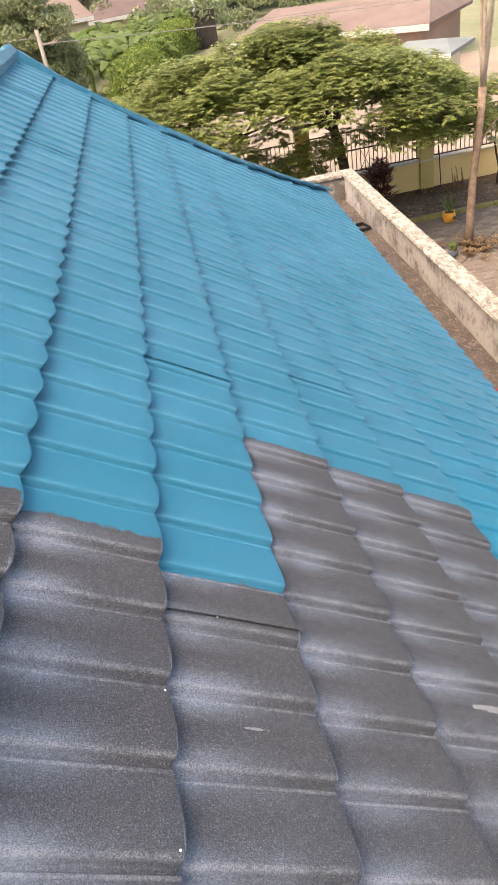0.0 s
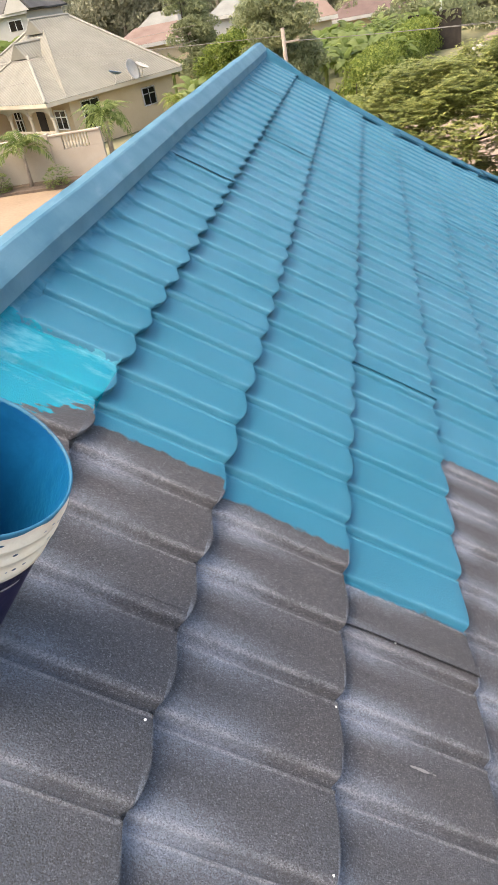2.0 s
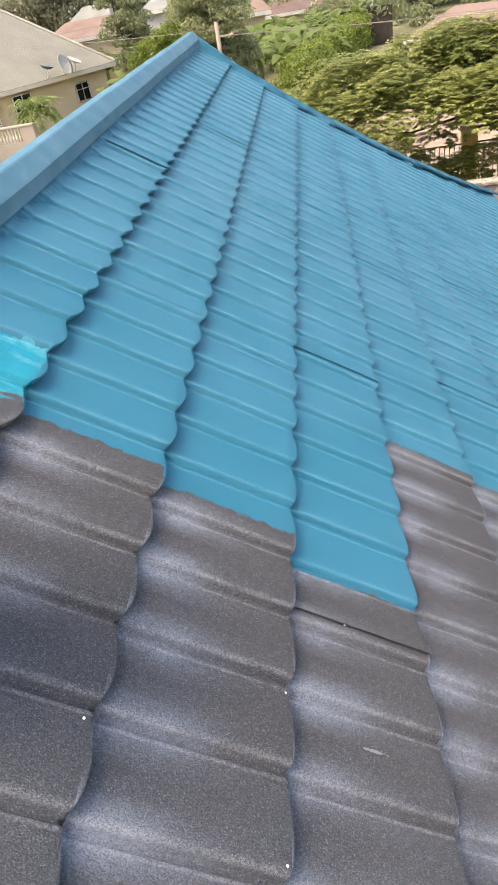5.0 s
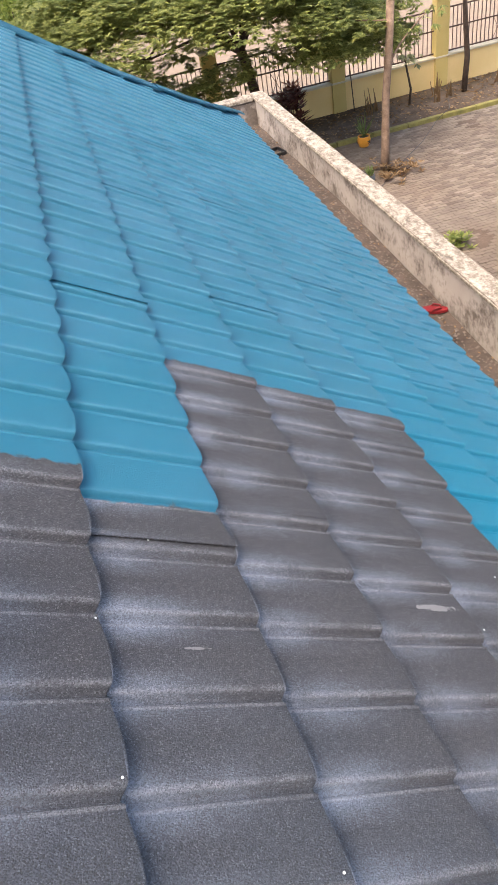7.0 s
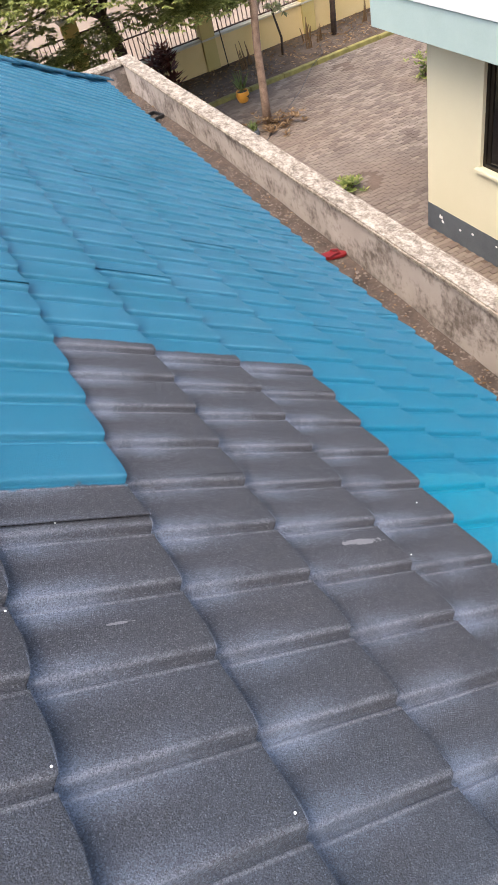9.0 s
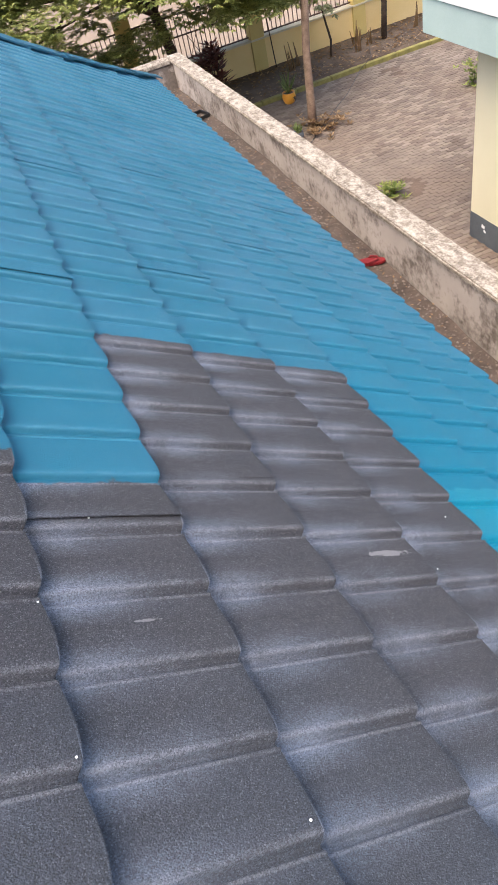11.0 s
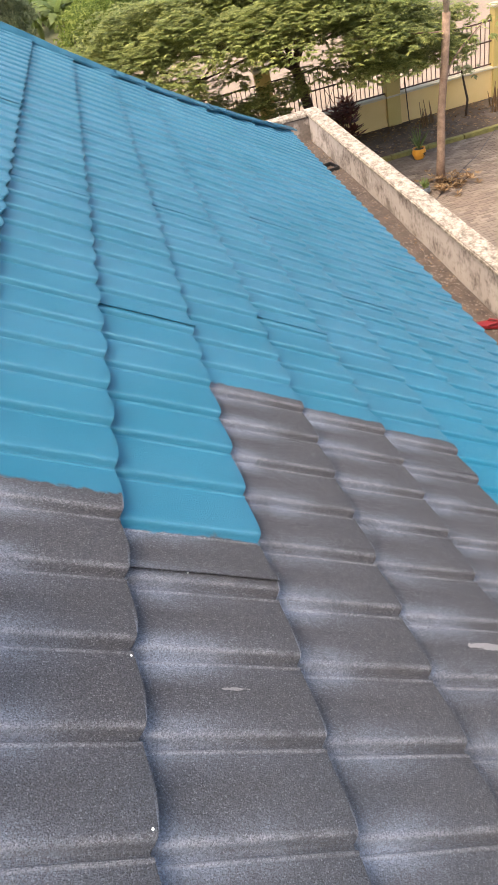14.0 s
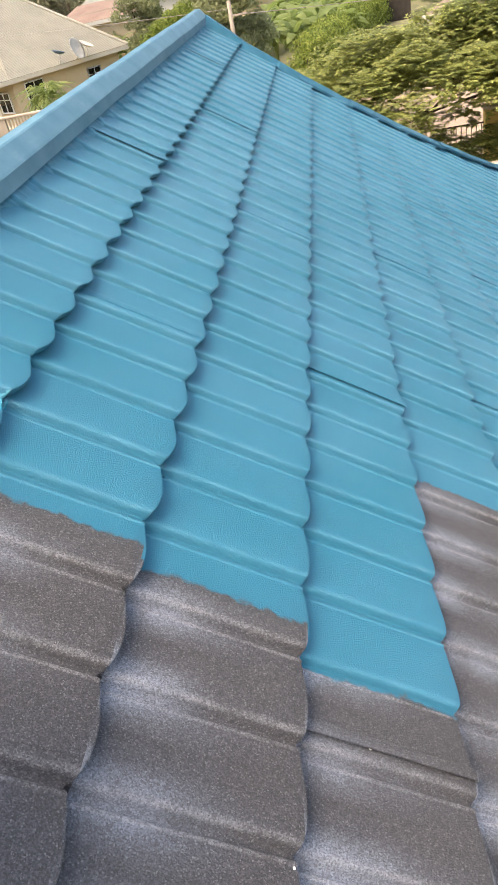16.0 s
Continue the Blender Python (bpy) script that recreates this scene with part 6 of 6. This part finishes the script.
white = far_house("white_house", pose(-35.0, 70, 0, 0, 0, -4), 9.0, 8, 8.2, 2.6, M_PALEWALL, M_GREYROOF, "white two-storey house with a dark grey tiled roof", 0.32, ((-1.0, 6.55, 1.0, 1.2), (0.4, 6.45, 0.9, 1.3), (3.2, 6.7, 1.3, 0.8)))
for name, y0, y1, out, mat in (("front_gable", -0.66, -0.56, 0.0, M_PALEWALL), ("gable_roof", -0.75, 3.0, 0.16, M_GREYROOF)):
    bm = bmesh.new()
    for y in (y0, y1):
        lift = 0.12 if out else 0.0
        for c in ((2.6 - out, y if out == 0 else y + 0.24, 8.12 + lift), (5.3 + out, y if out == 0 else y + 0.24, 8.12 + lift), (3.95, y if out == 0 else y + 0.24, 9.75 + lift)):
            bm.verts.new(c)
    bmesh.ops.convex_hull(bm, input=bm.verts[:])
    part(name, bm, mat, white, "pale front gable" if out == 0 else "")
far_house("far_house", pose(-12.4, 76, 0, 0, 0, -10), 4.0, 5, 4.6, 1.3, M_PALEWALL, M_PALEROOF, "small far house with a pale metal roof", 0.15)
far_house("far_house", pose(-3.6, 63, 0, 0, 0, 8), 3.0, 5, 3.6, 1.6, M_HOUSEWALL, M_RUSTROOF, "small house with a terracotta roof", 0.2)
far_house("far_house", pose(2.2, 73, 0, 0, 0, 4), 9, 7, 2.7, 2.0, M_HOUSEWALL, M_BROWNROOF, "bungalow with a brown tiled roof behind the bananas", 0.3, ((2.5, 1.0, 1.4, 1.2),))
far_house("far_house", pose(-17.5, 66, 0, 0, 0, 12), 8, 6, 3.9, 1.2, M_HOUSEWALL, M_RUSTROOF, "low house with a rusty red roof", 0.25)
far_house("far_house", pose(-20.5, 78, 0, 0, 0, -8), 4.5, 5, 4.4, 1.5, M_PALEWALL, M_PALEROOF, "far pale house among palms", 0.2)
shed = far_house("roadside_shed", pose(11.0, 38.5, 0, 0, 0, -40), 10.5, 6, 2.1, 1.05, M_BROWNWALL, M_RUSTROOF, "long shed with faded red roofing sheets", 0.06)
for k in range(7):
    part("lath", box(0.4 + 0.62 * k, 0.46 + 0.62 * k, -0.42, 3.0, 0, 0.03), M_LEDGE, shed).matrix_basis = Matrix.Translation((0, 0, 2.18)) @ Matrix.Rotation(math.atan2(1.05, 3.5), 4, "X")
far_house("white_building", pose(12.7, 29.6, 0, 0, 0, -40), 2.2, 2.4, 1.7, 0.3, M_LEDGE, M_PALEROOF, "white outbuilding with a dark window beyond the fence", 0.1, ((0.0, 0.8, 1.2, 0.7),))
tagged(part("far_wall", box(3.8, 7.8, 61.5, 61.7, -0.2, 2.6), M_DARKWOOD), "dark plank wall at the end of the hedge", "wall")

# ---- woods on the hills ----
r = random.Random(123)
sprigs = []
cl = []
for k in range(1000):
    d = r.uniform(0, 1)
    y = 84 + 190 * d ** 1.5
    x = r.uniform(-1.15, 0.75) * (y * 0.62)
    g = 16.0 * max(0.0, min(1.0, (y - 130) / 170)) ** 1.5
    s = r.uniform(2.2, 4.4)
    cl.append(((x, y, g + r.uniform(0.5, 10.0)), (s, s, s * r.uniform(0.6, 1.0))))
foliage("near_woods", [c for c in cl if c[0][1] < 122], 30, M_HAZYWOODS, 0.55, 0.26, 141, low=-0.3)
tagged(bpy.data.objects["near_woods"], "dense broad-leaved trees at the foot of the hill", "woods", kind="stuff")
foliage("far_woods", [c for c in cl if c[0][1] >= 122], 9, M_HAZYWOODS, 0.95, 0.5, 142, low=-0.3)
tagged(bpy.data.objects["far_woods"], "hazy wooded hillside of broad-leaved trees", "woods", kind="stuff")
cl = []
for k in range(90):
    y = r.uniform(62, 82)
    x = r.uniform(-60, 16)
    if -40 < x < -26 and y < 74:
        continue
    s = r.uniform(1.0, 1.9)
    cl.append(((x, y, r.uniform(0.4, 3.0)), (s, s, s * 0.8)))
foliage("undergrowth", cl, 45, M_HAZYLEAF, 0.5, 0.22, 151)
tagged(bpy.data.objects["undergrowth"], "tangled green undergrowth between the far houses", "undergrowth", kind="stuff")

# ---- paving blocks ----
PW, PD = 0.20, 0.10


def zigzag(cx, cy, turned, z):
    """Outline of one interlocking block: a brick with toothed long sides."""
    L, W, n = PW / 2 - 0.004, PD / 2 - 0.004, 0.012
    pts = [(-L, -W), (-L / 2, -W - n), (0, -W + n * 0.2), (L / 2, -W - n), (L, -W), (L, W), (L / 2, W - n), (0, W + n * 0.2), (-L / 2, W - n), (-L, W)]
    return [(cx + (y if turned else x), cy + (-x if turned else y), z) for x, y in pts]


def paver_mesh():
    bm = bmesh.new()
    top = [bm.verts.new((x * 0.97, y * 0.95, 0.0)) for x, y, _ in zigzag(0, 0, False, 0)]
    low = [bm.verts.new((x, y, -0.008)) for x, y, _ in zigzag(0, 0, False, 0)]
    foot = [bm.verts.new((x, y, -0.03)) for x, y, _ in zigzag(0, 0, False, 0)]
    bm.faces.new(top)
    n = len(top)
    for k in range(n):
        bm.faces.new((top[k], low[k], low[(k + 1) % n], top[(k + 1) % n]))
        bm.faces.new((low[k], foot[k], foot[(k + 1) % n], low[(k + 1) % n]))
    bmesh.ops.recalc_face_normals(bm, faces=bm.faces[:])
    return mesh_of(bm, "paver", M_PAVER)


paver_one = paver_mesh()
r = random.Random(99)
verts, faces, singles = [], [], 0
y, row = 0.0, 0
while y < 15.3:
    x = 5.6 + (PW / 2 if row % 2 else 0)
    while x < 17.5:
        cx, cy, cz = x + 0.003 * r.uniform(-1, 1), y + 0.003 * r.uniform(-1, 1), r.uniform(-0.004, 0.004)
        inside = x > 7.72 and y < 6.9
        missing = (math.hypot((x - 10.85) / 0.45, (y - 14.5) / 0.35) < 1 or math.hypot((x - 7.75) / 0.55, (y - 9.15) / 0.5) < 1) and r.random() < 0.45
        if not inside:
            if 6.7 < x < 9.0 and 8.0 < y < 10.6 and singles < 298 and not missing:
                ob = new("paver", paver_one)
                ob.parent = pavement
                ob.matrix_basis = Matrix.Translation((cx, cy, cz)) @ Matrix.Rotation(r.uniform(-0.02, 0.02), 4, "Z")
                singles += 1
            else:
                if missing:
                    cz -= 0.02
                k = len(verts)
                t = zigzag(cx, cy, False, cz)
                n = len(t)
                verts += [(cx + (a - cx) * 0.97, cy + (b - cy) * 0.95, c) for a, b, c in t] + [(a, b, c - 0.012) for a, b, c in t]
                faces.append(tuple(range(k, k + n)))
                for j in range(n):
                    faces.append((k + j, k + n + j, k + n + (j + 1) % n, k + (j + 1) % n))
        x += PW
    y += PD
    row += 1
me = bpy.data.meshes.new("pavers")
me.from_pydata(verts, [], faces)
me.materials.append(M_PAVER)
ob = tagged(new("pavers", me), "interlocking concrete paving blocks of the yard", kind="stuff")
ob.parent = pavement
